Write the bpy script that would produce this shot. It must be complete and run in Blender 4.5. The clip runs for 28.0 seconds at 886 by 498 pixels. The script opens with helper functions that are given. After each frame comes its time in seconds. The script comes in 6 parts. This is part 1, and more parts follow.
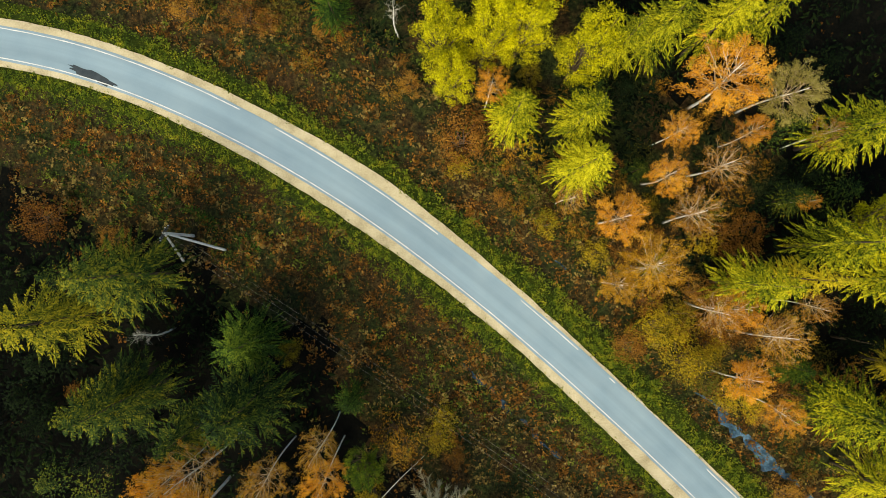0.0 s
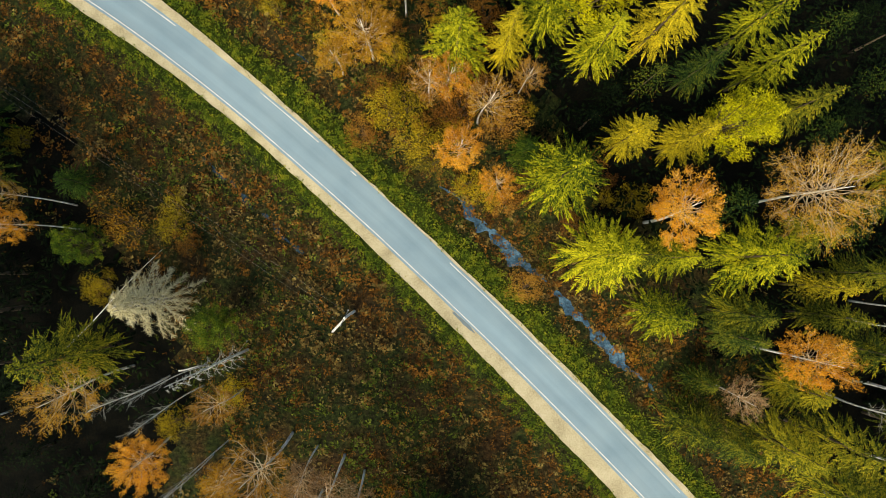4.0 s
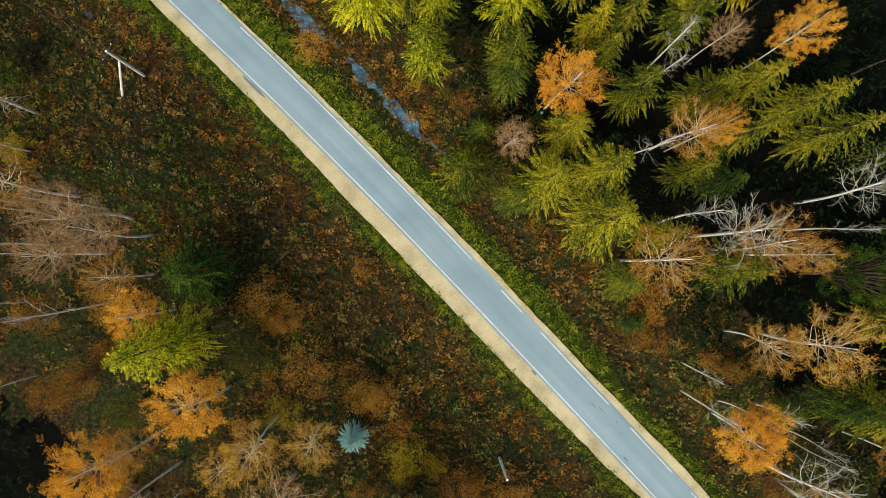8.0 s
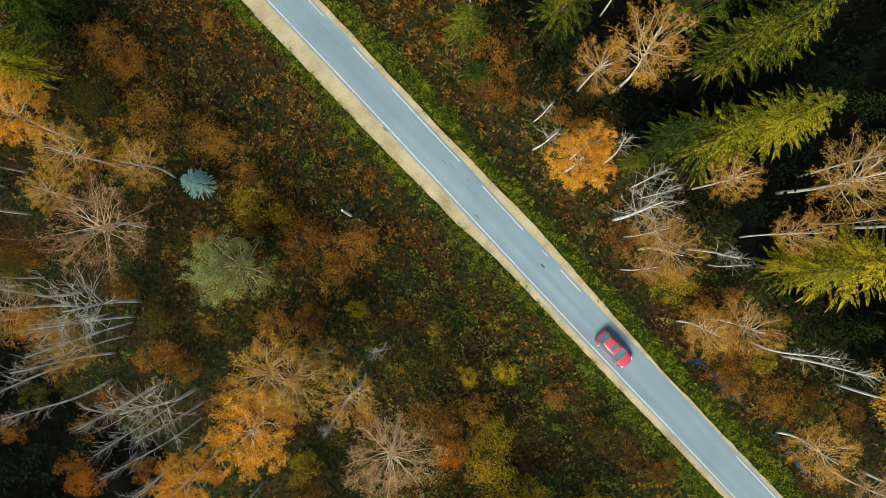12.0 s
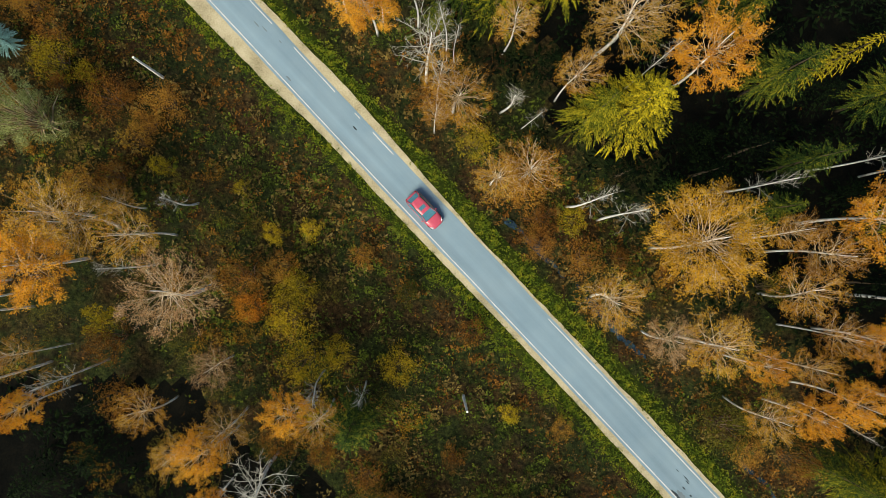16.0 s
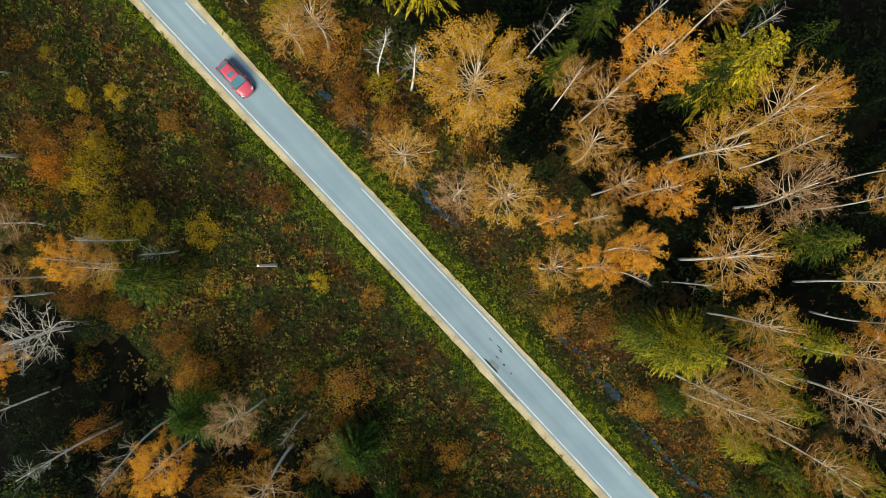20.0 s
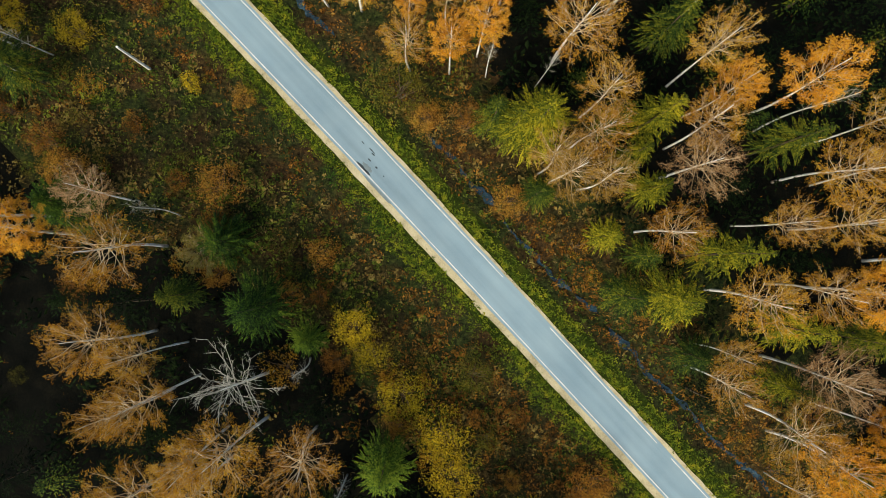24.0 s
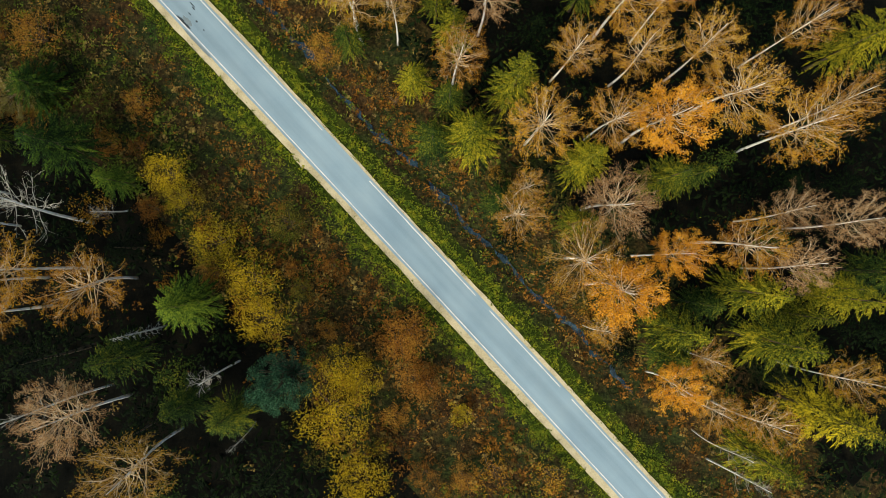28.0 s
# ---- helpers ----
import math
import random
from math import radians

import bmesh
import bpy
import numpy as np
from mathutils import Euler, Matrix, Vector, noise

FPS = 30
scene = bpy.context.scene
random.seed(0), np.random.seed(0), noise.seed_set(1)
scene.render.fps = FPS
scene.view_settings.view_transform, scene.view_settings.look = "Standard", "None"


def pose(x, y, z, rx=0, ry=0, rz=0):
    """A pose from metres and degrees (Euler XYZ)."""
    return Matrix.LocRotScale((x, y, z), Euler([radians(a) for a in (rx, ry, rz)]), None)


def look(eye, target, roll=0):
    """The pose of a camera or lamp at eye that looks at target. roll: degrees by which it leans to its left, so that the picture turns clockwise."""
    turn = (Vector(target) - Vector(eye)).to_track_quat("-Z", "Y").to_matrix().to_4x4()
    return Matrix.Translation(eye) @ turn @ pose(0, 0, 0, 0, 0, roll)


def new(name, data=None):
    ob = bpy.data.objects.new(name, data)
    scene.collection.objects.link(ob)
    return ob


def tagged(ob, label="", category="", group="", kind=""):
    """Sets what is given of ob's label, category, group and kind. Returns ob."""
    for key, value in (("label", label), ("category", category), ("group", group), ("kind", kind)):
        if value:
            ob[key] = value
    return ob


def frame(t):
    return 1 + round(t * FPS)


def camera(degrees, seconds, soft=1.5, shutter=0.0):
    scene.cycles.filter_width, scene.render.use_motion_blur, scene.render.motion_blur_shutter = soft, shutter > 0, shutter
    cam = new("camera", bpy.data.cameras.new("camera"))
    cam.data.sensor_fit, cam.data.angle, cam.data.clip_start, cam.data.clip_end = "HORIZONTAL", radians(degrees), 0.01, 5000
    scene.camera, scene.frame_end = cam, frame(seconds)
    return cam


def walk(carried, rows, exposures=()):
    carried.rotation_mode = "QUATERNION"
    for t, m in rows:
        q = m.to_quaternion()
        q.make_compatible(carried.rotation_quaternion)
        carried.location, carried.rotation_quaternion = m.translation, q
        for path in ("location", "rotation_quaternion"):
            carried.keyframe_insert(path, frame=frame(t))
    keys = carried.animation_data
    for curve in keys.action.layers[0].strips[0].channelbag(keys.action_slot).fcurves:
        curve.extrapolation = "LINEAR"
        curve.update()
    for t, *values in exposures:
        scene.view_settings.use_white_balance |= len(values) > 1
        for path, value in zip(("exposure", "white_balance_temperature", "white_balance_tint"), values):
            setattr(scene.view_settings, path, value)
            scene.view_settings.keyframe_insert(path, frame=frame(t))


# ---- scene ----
# exposure in stops, tint, strengths of sky and sun, the car's spot on the road
EXPOSURE, TINT, SKY, SUN = 0.54, 2, 0.115, 4.1
CAR_U, CAR_S = 117.75, -0.12
cam = camera(70.0, 28.0, soft=0.8)
# seconds, x, y, height, heading of a drone that looks straight down
ROWS = [
    (0.0, 0.00, 0.00, 67.47, 0.00),
    (0.5, 3.36, -2.74, 67.40, -0.09),
    (1.0, 6.88, -5.52, 67.33, -0.16),
    (1.5, 10.39, -8.32, 67.26, -0.22),
    (2.0, 13.93, -11.17, 67.20, -0.26),
    (2.5, 17.45, -13.89, 67.14, -0.30),
    (3.0, 20.92, -16.61, 67.08, -0.32),
    (3.5, 24.28, -19.34, 67.02, -0.33),
    (5.5, 36.77, -30.77, 66.83, -0.32),
    (6.0, 39.69, -33.84, 66.79, -0.30),
    (6.5, 42.41, -37.04, 66.76, -0.28),
    (7.0, 44.98, -40.29, 66.72, -0.26),
    (7.5, 47.29, -43.60, 66.69, -0.23),
    (8.0, 49.49, -46.99, 66.66, -0.20),
    (8.5, 51.57, -50.50, 66.64, -0.17),
    (9.0, 53.54, -54.05, 66.62, -0.15),
    (9.5, 55.45, -57.61, 66.60, -0.12),
    (10.0, 57.32, -61.04, 66.58, -0.09),
    (10.5, 59.20, -64.25, 66.57, -0.06),
    (11.0, 61.10, -67.27, 66.56, -0.04),
    (11.5, 63.09, -70.08, 66.55, -0.01),
    (12.0, 65.14, -72.66, 66.55, 0.01),
    (12.5, 67.28, -75.06, 66.55, 0.02),
    (14.5, 76.82, -82.84, 66.58, 0.07),
    (15.0, 79.49, -84.38, 66.59, 0.07),
    (15.5, 82.21, -85.79, 66.61, 0.07),
    (16.0, 84.95, -87.14, 66.63, 0.06),
    (16.5, 87.55, -88.43, 66.66, 0.05),
    (17.0, 90.27, -89.84, 66.68, 0.04),
    (17.5, 92.93, -91.28, 66.71, 0.03),
    (18.0, 95.52, -92.90, 66.75, 0.01),
    (18.5, 97.99, -94.65, 66.78, -0.01),
    (19.0, 100.36, -96.52, 66.82, -0.03),
    (19.5, 102.61, -98.64, 66.87, -0.06),
    (20.0, 104.70, -100.92, 66.91, -0.08),
    (20.5, 106.60, -103.33, 66.96, -0.11),
    (21.0, 108.43, -105.90, 67.01, -0.14),
    (21.5, 110.16, -108.58, 67.07, -0.17),
    (23.5, 116.51, -119.31, 67.32, -0.27),
    (24.0, 118.16, -121.87, 67.39, -0.29),
    (24.5, 119.91, -124.25, 67.46, -0.31),
    (25.0, 121.79, -126.45, 67.54, -0.33),
    (25.5, 123.87, -128.51, 67.61, -0.34),
    (26.0, 126.13, -130.41, 67.70, -0.34),
    (26.5, 128.61, -132.25, 67.78, -0.33),
    (27.0, 131.36, -134.08, 67.87, -0.32),
    (27.5, 134.28, -135.90, 67.96, -0.30),
    (28.0, 137.42, -137.71, 68.06, -0.27),
]
walk(cam, [(t, pose(x, y, z, 0.85, -1.20, yaw)) for t, x, y, z, yaw in ROWS], [(t, EXPOSURE + more, k, TINT) for t, more, k in ((0.0, -0.02, 7450), (3.0, -0.03, 7400), (6.0, -0.09, 7280), (9.0, -0.18, 7100), (12.0, -0.24, 6950), (16.0, -0.24, 6950), (20.0, -0.16, 7050), (28.0, -0.14, 7050))])

# ---- light: an autumn sun through thin cloud and the sky ----
SUN_ELEVATION, SUN_X, SUN_Y = 46.0, -0.55, -0.835
world = bpy.data.worlds.new("sky")
scene.world = world
world.use_nodes = True
sky = world.node_tree.nodes.new("ShaderNodeTexSky")
sky.sky_type, sky.sun_disc = "NISHITA", False
sky.sun_elevation, sky.sun_rotation = radians(SUN_ELEVATION), math.atan2(SUN_X, SUN_Y)
world.node_tree.links.new(sky.outputs[0], world.node_tree.nodes["Background"].inputs[0])
world.node_tree.nodes["Background"].inputs[1].default_value = SKY
sun = new("sun", bpy.data.lights.new("sun", "SUN"))
sun.data.energy, sun.data.angle, sun.data.color = SUN, radians(34.0), (1.0, 0.895, 0.755)
e = radians(SUN_ELEVATION)
sun.matrix_world = look((0, 0, 0), (-SUN_X * math.cos(e), -SUN_Y * math.cos(e), -math.sin(e)))

# ---- materials ----
def material(name, stops, scale=1.0, fine=8.0, rough=0.9, bump=0.3, thin=0.0, island=0.0, spec=0.2, metal=0.0, own=0.0, coat=0.0):
    """A surface whose colour runs through stops by noise of two sizes, by a random share of each loose
    piece (island) and of each object (own). thin: the share of light that leaves let through."""
    m = bpy.data.materials.new(name)
    m.use_nodes = True
    t = m.node_tree
    b = t.nodes["Principled BSDF"]
    geo = t.nodes.new("ShaderNodeNewGeometry")
    def noise_of(s, detail):
        n = t.nodes.new("ShaderNodeTexNoise")
        n.inputs["Scale"].default_value, n.inputs["Detail"].default_value = s, detail
        t.links.new(geo.outputs["Position"], n.inputs["Vector"])
        return n.outputs["Fac"]
    def sums(op, a, c):
        n = t.nodes.new("ShaderNodeMath")
        n.operation = op
        for i, v in enumerate((a, c)):
            if isinstance(v, (int, float)):
                n.inputs[i].default_value = v
            else:
                t.links.new(v, n.inputs[i])
        return n.outputs[0]
    big, small = noise_of(scale, 4.0), noise_of(fine, 3.0)
    mix = sums("ADD", sums("MULTIPLY", sums("SUBTRACT", big, 0.5), 1.5), sums("MULTIPLY", sums("SUBTRACT", small, 0.5), 1.1))
    mix = sums("ADD", mix, 0.5)
    if island:
        mix = sums("ADD", mix, sums("MULTIPLY", sums("SUBTRACT", geo.outputs["Random Per Island"], 0.5), island))
    if own:
        info = t.nodes.new("ShaderNodeObjectInfo")
        mix = sums("ADD", mix, sums("MULTIPLY", sums("SUBTRACT", info.outputs["Random"], 0.5), own))
    ramp = t.nodes.new("ShaderNodeValToRGB")
    els = ramp.color_ramp.elements
    while len(els) < len(stops):
        els.new(0.5)
    for i, c in enumerate(stops):
        els[i].position = i / (len(stops) - 1)
        els[i].color = (*c, 1)
    t.links.new(mix, ramp.inputs[0])
    t.links.new(ramp.outputs[0], b.inputs["Base Color"])
    b.inputs["Roughness"].default_value = rough
    b.inputs["Specular IOR Level"].default_value = spec
    b.inputs["Metallic"].default_value = metal
    b.inputs["Coat Weight"].default_value = coat
    if bump:
        n = t.nodes.new("ShaderNodeBump")
        n.inputs["Strength"].default_value, n.inputs["Distance"].default_value = bump, 0.05
        t.links.new(small, n.inputs["Height"])
        t.links.new(n.outputs[0], b.inputs["Normal"])
    if thin:
        tr = t.nodes.new("ShaderNodeBsdfTranslucent")
        t.links.new(ramp.outputs[0], tr.inputs[0])
        mx = t.nodes.new("ShaderNodeMixShader")
        mx.inputs[0].default_value = thin
        t.links.new(b.outputs[0], mx.inputs[1])
        t.links.new(tr.outputs[0], mx.inputs[2])
        t.links.new(mx.outputs[0], t.nodes["Material Output"].inputs[0])
    return m


def asphalt_material():
    """Worn grey asphalt: fine grain, paler wheel tracks and faint streaks along the lane's own run."""
    m = material("asphalt", [(0.16, 0.2425, 0.3074), (0.1939, 0.2817, 0.3476), (0.2232, 0.311, 0.3723)], 0.25, 30, 0.8, 0.15)
    t = m.node_tree
    b, ramp = t.nodes["Principled BSDF"], t.nodes["Color Ramp"]
    run = t.nodes.new("ShaderNodeUVMap")
    size = t.nodes.new("ShaderNodeMapping")
    size.inputs["Scale"].default_value = (0.03, 0.85, 1.0)
    streak = t.nodes.new("ShaderNodeTexNoise")
    streak.inputs["Scale"].default_value, streak.inputs["Detail"].default_value = 1.0, 5.0
    span = t.nodes.new("ShaderNodeMapRange")
    span.inputs["From Min"].default_value, span.inputs["From Max"].default_value = 0.3, 0.7
    span.inputs["To Min"].default_value, span.inputs["To Max"].default_value = 0.88, 1.14
    tint = t.nodes.new("ShaderNodeVectorMath")
    tint.operation = "SCALE"
    t.links.new(run.outputs[0], size.inputs[0])
    t.links.new(size.outputs[0], streak.inputs["Vector"])
    t.links.new(streak.outputs["Fac"], span.inputs["Value"])
    t.links.new(ramp.outputs[0], tint.inputs[0])
    t.links.new(span.outputs[0], tint.inputs["Scale"])
    t.links.new(tint.outputs[0], b.inputs["Base Color"])
    return m


ASPHALT = asphalt_material()
PATCH = material("fresh_asphalt", [(0.022, 0.032, 0.040), (0.048, 0.062, 0.074)], 1.5, 20, 0.85, 0.2)
PAINT = material("road_paint", [(0.3395, 0.3583, 0.3583), (0.5469, 0.5658, 0.5658), (0.6601, 0.6695, 0.6601)], 1.2, 9, 0.7, 0.1)
GRAVEL = material("gravel", [(0.2477, 0.2145, 0.1286), (0.4197, 0.3669, 0.2383), (0.5337, 0.4767, 0.3286)], 0.5, 6, 0.95, 0.6)
# the sky's blue reflection is put into the base colour, fainter in ditch water
WATER_SKY = material("water", [(0.0108, 0.02025, 0.03375), (0.03375, 0.07425, 0.1148), (0.1215, 0.2228, 0.3105)], 1.2, 7, 0.08, 0.1, spec=0.6)
WATER_DARK = material("ditch_water", [(0.005, 0.009, 0.012), (0.014, 0.030, 0.042), (0.05, 0.095, 0.13)], 1.2, 7, 0.08, 0.1, spec=0.6)
RED = material("red_car_paint", [(0.46, 0.060, 0.105), (0.54, 0.085, 0.135)], 3, 20, 0.35, 0, spec=0.5, coat=0.4)
# glass gets its blue sky reflection as base colour
GLASS = material("car_glass_sky_tint", [(0.05, 0.15, 0.20), (0.08, 0.22, 0.29)], 2, 9, 0.12, 0, spec=0.9)
BLACK = material("black_rubber", [(0.012, 0.012, 0.012), (0.025, 0.025, 0.025)], 5, 30, 0.7, 0.1)
ALLOY = material("alloy", [(0.5, 0.5, 0.5), (0.6, 0.6, 0.6)], 5, 30, 0.3, 0, metal=0.9)
LAMP = material("lamp_glass", [(0.7, 0.72, 0.75), (0.8, 0.82, 0.84)], 5, 30, 0.15, 0, spec=0.6)
TAIL = material("tail_lamp", [(0.25, 0.01, 0.01), (0.35, 0.02, 0.02)], 5, 30, 0.2, 0, spec=0.6)
CONCRETE = material("pale_concrete", [(0.5124, 0.5002, 0.4636), (0.7564, 0.7442, 0.7076), (0.854, 0.8418, 0.8052)], 1.5, 12, 0.85, 0.2)
IRON = material("dark_iron", [(0.05, 0.06, 0.07), (0.12, 0.13, 0.14)], 4, 20, 0.6, 0.1, metal=0.5)
BARK_WHITE = material("birch_bark", [(0.40, 0.39, 0.37), (0.74, 0.73, 0.70), (0.88, 0.87, 0.85)], 1.5, 5, 0.85, 0.4)
BARK_BROWN = material("brown_bark", [(0.04, 0.03, 0.02), (0.10, 0.075, 0.05), (0.16, 0.12, 0.08)], 1.5, 7, 0.95, 0.5)
BARK_GREY = material("dead_wood", [(0.16, 0.15, 0.13), (0.34, 0.32, 0.28), (0.45, 0.43, 0.38)], 1.5, 7, 0.9, 0.4)
BARK_PALE = material("bleached_wood", [(0.44, 0.42, 0.37), (0.64, 0.62, 0.56), (0.80, 0.78, 0.72)], 1.5, 7, 0.9, 0.4)
LIMB = material("birch_limb", [(0.22, 0.15, 0.085), (0.47, 0.34, 0.20), (0.74, 0.63, 0.46)], 0.8, 4, 0.85, 0.2, island=0.5)
LIMB_BARE = material("bare_limb", [(0.17, 0.162, 0.14), (0.40, 0.385, 0.33), (0.62, 0.605, 0.53)], 0.8, 4, 0.85, 0.2, island=0.5)
STEM = material("bush_stem", [(0.06, 0.04, 0.03), (0.20, 0.14, 0.10)], 1, 6, 0.9, 0.2)


def leaf(name, stops, scale=0.25, island=0.7, own=0.35, thin=0.36, spec=0.10):
    return material(name, stops, scale, 1.6, 0.75, 0, thin, island, spec, own=own)


NEEDLE = {
    # sunny and bright carry the sunlight on a spruce in the needle colour
    "sunny": leaf("needles_sunlit_tone", [(0.009, 0.0217, 0.0045), (0.056, 0.0794, 0.0081), (0.1985, 0.2004, 0.0144), (0.4512, 0.379, 0.0235)]),
    "bright": leaf("needles_full_sun_tone", [(0.012, 0.030, 0.005), (0.095, 0.130, 0.007), (0.35, 0.35, 0.015), (0.66, 0.60, 0.028)]),
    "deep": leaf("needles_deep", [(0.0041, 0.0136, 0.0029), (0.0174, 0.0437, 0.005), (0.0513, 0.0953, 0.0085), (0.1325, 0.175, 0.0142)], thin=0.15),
    # near-black needles: the shade inside the wood is put into this colour
    "dark": leaf("needles_shade_tone", [(0.001, 0.0024, 0.0014), (0.0024, 0.0053, 0.0024), (0.0086, 0.0163, 0.0048)], thin=0.05, spec=0.03),
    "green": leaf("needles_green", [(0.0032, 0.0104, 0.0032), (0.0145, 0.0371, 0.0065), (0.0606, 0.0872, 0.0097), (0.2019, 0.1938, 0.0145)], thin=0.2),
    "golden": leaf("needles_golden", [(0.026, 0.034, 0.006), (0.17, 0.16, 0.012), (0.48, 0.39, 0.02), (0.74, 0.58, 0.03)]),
    "blue": leaf("needles_blue", [(0.093, 0.21, 0.1925), (0.248, 0.455, 0.4375), (0.403, 0.665, 0.63)]),
    "teal": leaf("needles_teal", [(0.0065, 0.0246, 0.0136), (0.0194, 0.0614, 0.0318), (0.054, 0.1339, 0.068)], thin=0.15),
    "pine": leaf("needles_pine", [(0.012, 0.026, 0.005), (0.03168, 0.07788, 0.0132), (0.1214, 0.1993, 0.01716), (0.3326, 0.3551, 0.0264)]),
    "grey": leaf("dead_needles", [(0.3808, 0.341, 0.19), (0.6272, 0.572, 0.35), (0.8064, 0.748, 0.5)]),
}
LEAF = {
    "russet": leaf("leaves_russet", [(0.0984, 0.0401, 0.0089), (0.2632, 0.1143, 0.0194), (0.4119, 0.2006, 0.0324), (0.5102, 0.2884, 0.0446)], 0.5, 0.4, 0.6),
    "orange": leaf("leaves_orange", [(0.3026, 0.1144, 0.0119), (0.6255, 0.2746, 0.0217), (0.807, 0.4118, 0.0375), (0.8676, 0.5125, 0.0593)], 0.35, 0.4, 0.22),
    "yellow": leaf("leaves_yellow", [(0.1584, 0.1272, 0.0108), (0.4272, 0.3252, 0.018), (0.6972, 0.4992, 0.0288)], 0.3, 0.4, 0.5),
    "rust": leaf("leaves_rust", [(0.1409, 0.0572, 0.0055), (0.4041, 0.1853, 0.0149), (0.564, 0.3041, 0.026), (0.6955, 0.4466, 0.0558)], 0.55, 0.35, 0.5),
    "olive": leaf("leaves_olive", [(0.04, 0.045, 0.008), (0.11, 0.105, 0.014), (0.20, 0.165, 0.022)]),
    "gold": leaf("leaves_gold", [(0.25, 0.1219, 0.0092), (0.5358, 0.2925, 0.0202), (0.7501, 0.4469, 0.0414)], 0.4, 0.4, 0.2),
    "ochre": leaf("leaves_ochre", [(0.1543, 0.0823, 0.0099), (0.3701, 0.2073, 0.0248), (0.5554, 0.336, 0.0579)], 0.5, 0.4, 0.3),
    "sallow": leaf("leaves_sallow", [(0.11, 0.095, 0.02), (0.26, 0.22, 0.05), (0.42, 0.36, 0.10)], 0.5, 0.4, 0.3),
    "tan": leaf("leaves_tan", [(0.1816, 0.0962, 0.0392), (0.3877, 0.222, 0.0978), (0.5611, 0.3627, 0.1827)], 0.5, 0.35, 0.4),
    "mustard": leaf("leaves_mustard", [(0.17, 0.123, 0.0104), (0.425, 0.3034, 0.0182), (0.6375, 0.4592, 0.0286)], 0.4, 0.4, 0.2),
    "flame": leaf("leaves_flame", [(0.25, 0.07, 0.008), (0.55, 0.19, 0.016), (0.75, 0.33, 0.03)], 0.4, 0.4, 0.2),
    "pale": leaf("leaves_pale", [(0.1117, 0.1461, 0.03422), (0.2732, 0.3074, 0.1027), (0.4471, 0.4828, 0.2053)]),
    "lime": leaf("leaves_lime", [(0.13, 0.15, 0.008), (0.48, 0.47, 0.016), (0.80, 0.72, 0.022), (0.86, 0.80, 0.03)], 0.4, 0.8),
}


# ---- building helpers ----
class Geo:
    """Loose points and faces on the way to one mesh."""
    def __init__(self):
        self.v, self.f = [], []

    def tube(self, path, radii, sides=5, cap=True):
        base = len(self.v)
        for i, p in enumerate(path):
            d = (path[min(i + 1, len(path) - 1)] - path[max(i - 1, 0)]).normalized()
            a = d.orthogonal().normalized()
            c = d.cross(a)
            for k in range(sides):
                w = 2 * math.pi * k / sides
                self.v.append(p + (a * math.cos(w) + c * math.sin(w)) * radii[i])
        for i in range(len(path) - 1):
            for k in range(sides):
                q, r = base + i * sides + k, base + i * sides + (k + 1) % sides
                self.f.append((q, r, r + sides, q + sides))
        if cap:
            self.f.append(tuple(base + (len(path) - 1) * sides + k for k in range(sides)))
            self.f.append(tuple(base + k for k in reversed(range(sides))))

    def frond(self, p, way, side, width):
        """A leafy spray: a folded lozenge from p along way."""
        b = len(self.v)
        mid = p + way * 0.45
        sag = Vector((0, 0, -0.35 * width))
        self.v += [p, mid + side * width + sag, p + way, mid - side * width + sag]
        self.f += [(b, b + 1, b + 2), (b, b + 2, b + 3)]

    def spray(self, p, way, side, w):
        """A hanging twig's worth of small leaves, as one thin pointed blade."""
        b, o = len(self.v), way.cross(side).normalized() * w
        self.v += [p - o, p + o, p + way]
        self.f.append((b, b + 1, b + 2))

    def box(self, x0, x1, y0, y1, z0, z1):
        b = len(self.v)
        self.v += [Vector((x, y, z)) for z in (z0, z1) for y in (y0, y1) for x in (x0, x1)]
        self.f += [tuple(b + i for i in q) for q in ((0, 2, 3, 1), (4, 5, 7, 6), (0, 1, 5, 4), (2, 6, 7, 3), (0, 4, 6, 2), (1, 3, 7, 5))]

    def mesh(self, name, smooth=False):
        me = bpy.data.meshes.new(name)
        me.from_pydata([tuple(q) for q in self.v], [], self.f)
        me.polygons.foreach_set("use_smooth", [smooth] * len(me.polygons))
        return me


def part(name, me, mat, parent=None, label=""):
    """Links a mesh as one object under its thing, with its own material."""
    ob = new(name, me)
    if not me.materials:
        me.materials.append(mat)
    ob.material_slots[0].link = "OBJECT"
    ob.material_slots[0].material = mat
    ob.parent = parent
    return tagged(ob, label)


def aim(az, el):
    return Vector((math.cos(az) * math.cos(el), math.sin(az) * math.cos(el), math.sin(el)))


def any_way(rng):
    z = rng.uniform(-1, 1)
    return aim(rng.uniform(0, 2 * math.pi), math.asin(z))


# ---- the road's line, in metres along (u) and across (v) the way to the south-east ----
LINE_U = [-130, -90, -66, -50, -42, -34, -26, -18, -10, -2, 6, 14, 22, 30, 46, 62, 78, 94, 110, 126, 142, 158, 174, 190, 206, 240, 330]
LINE_V = [-89.65, -51.65, -30.15, -17.05, -11.65, -7.8, -4.78, -2.41, -0.52, 0.84, 1.83, 2.52, 2.98, 3.32, 3.63, 3.52, 3.08, 2.52, 1.94, 1.5, 1.05, 0.62, -0.0, -0.66, -1.35, -2.85, -6.85]
_fine = np.arange(-130, 330.1, 1.0)
_v = np.interp(_fine, LINE_U, LINE_V)
for _ in range(4):
    _v = np.convolve(np.pad(_v, 3, mode="reflect", reflect_type="odd"), np.ones(7) / 7, mode="valid")
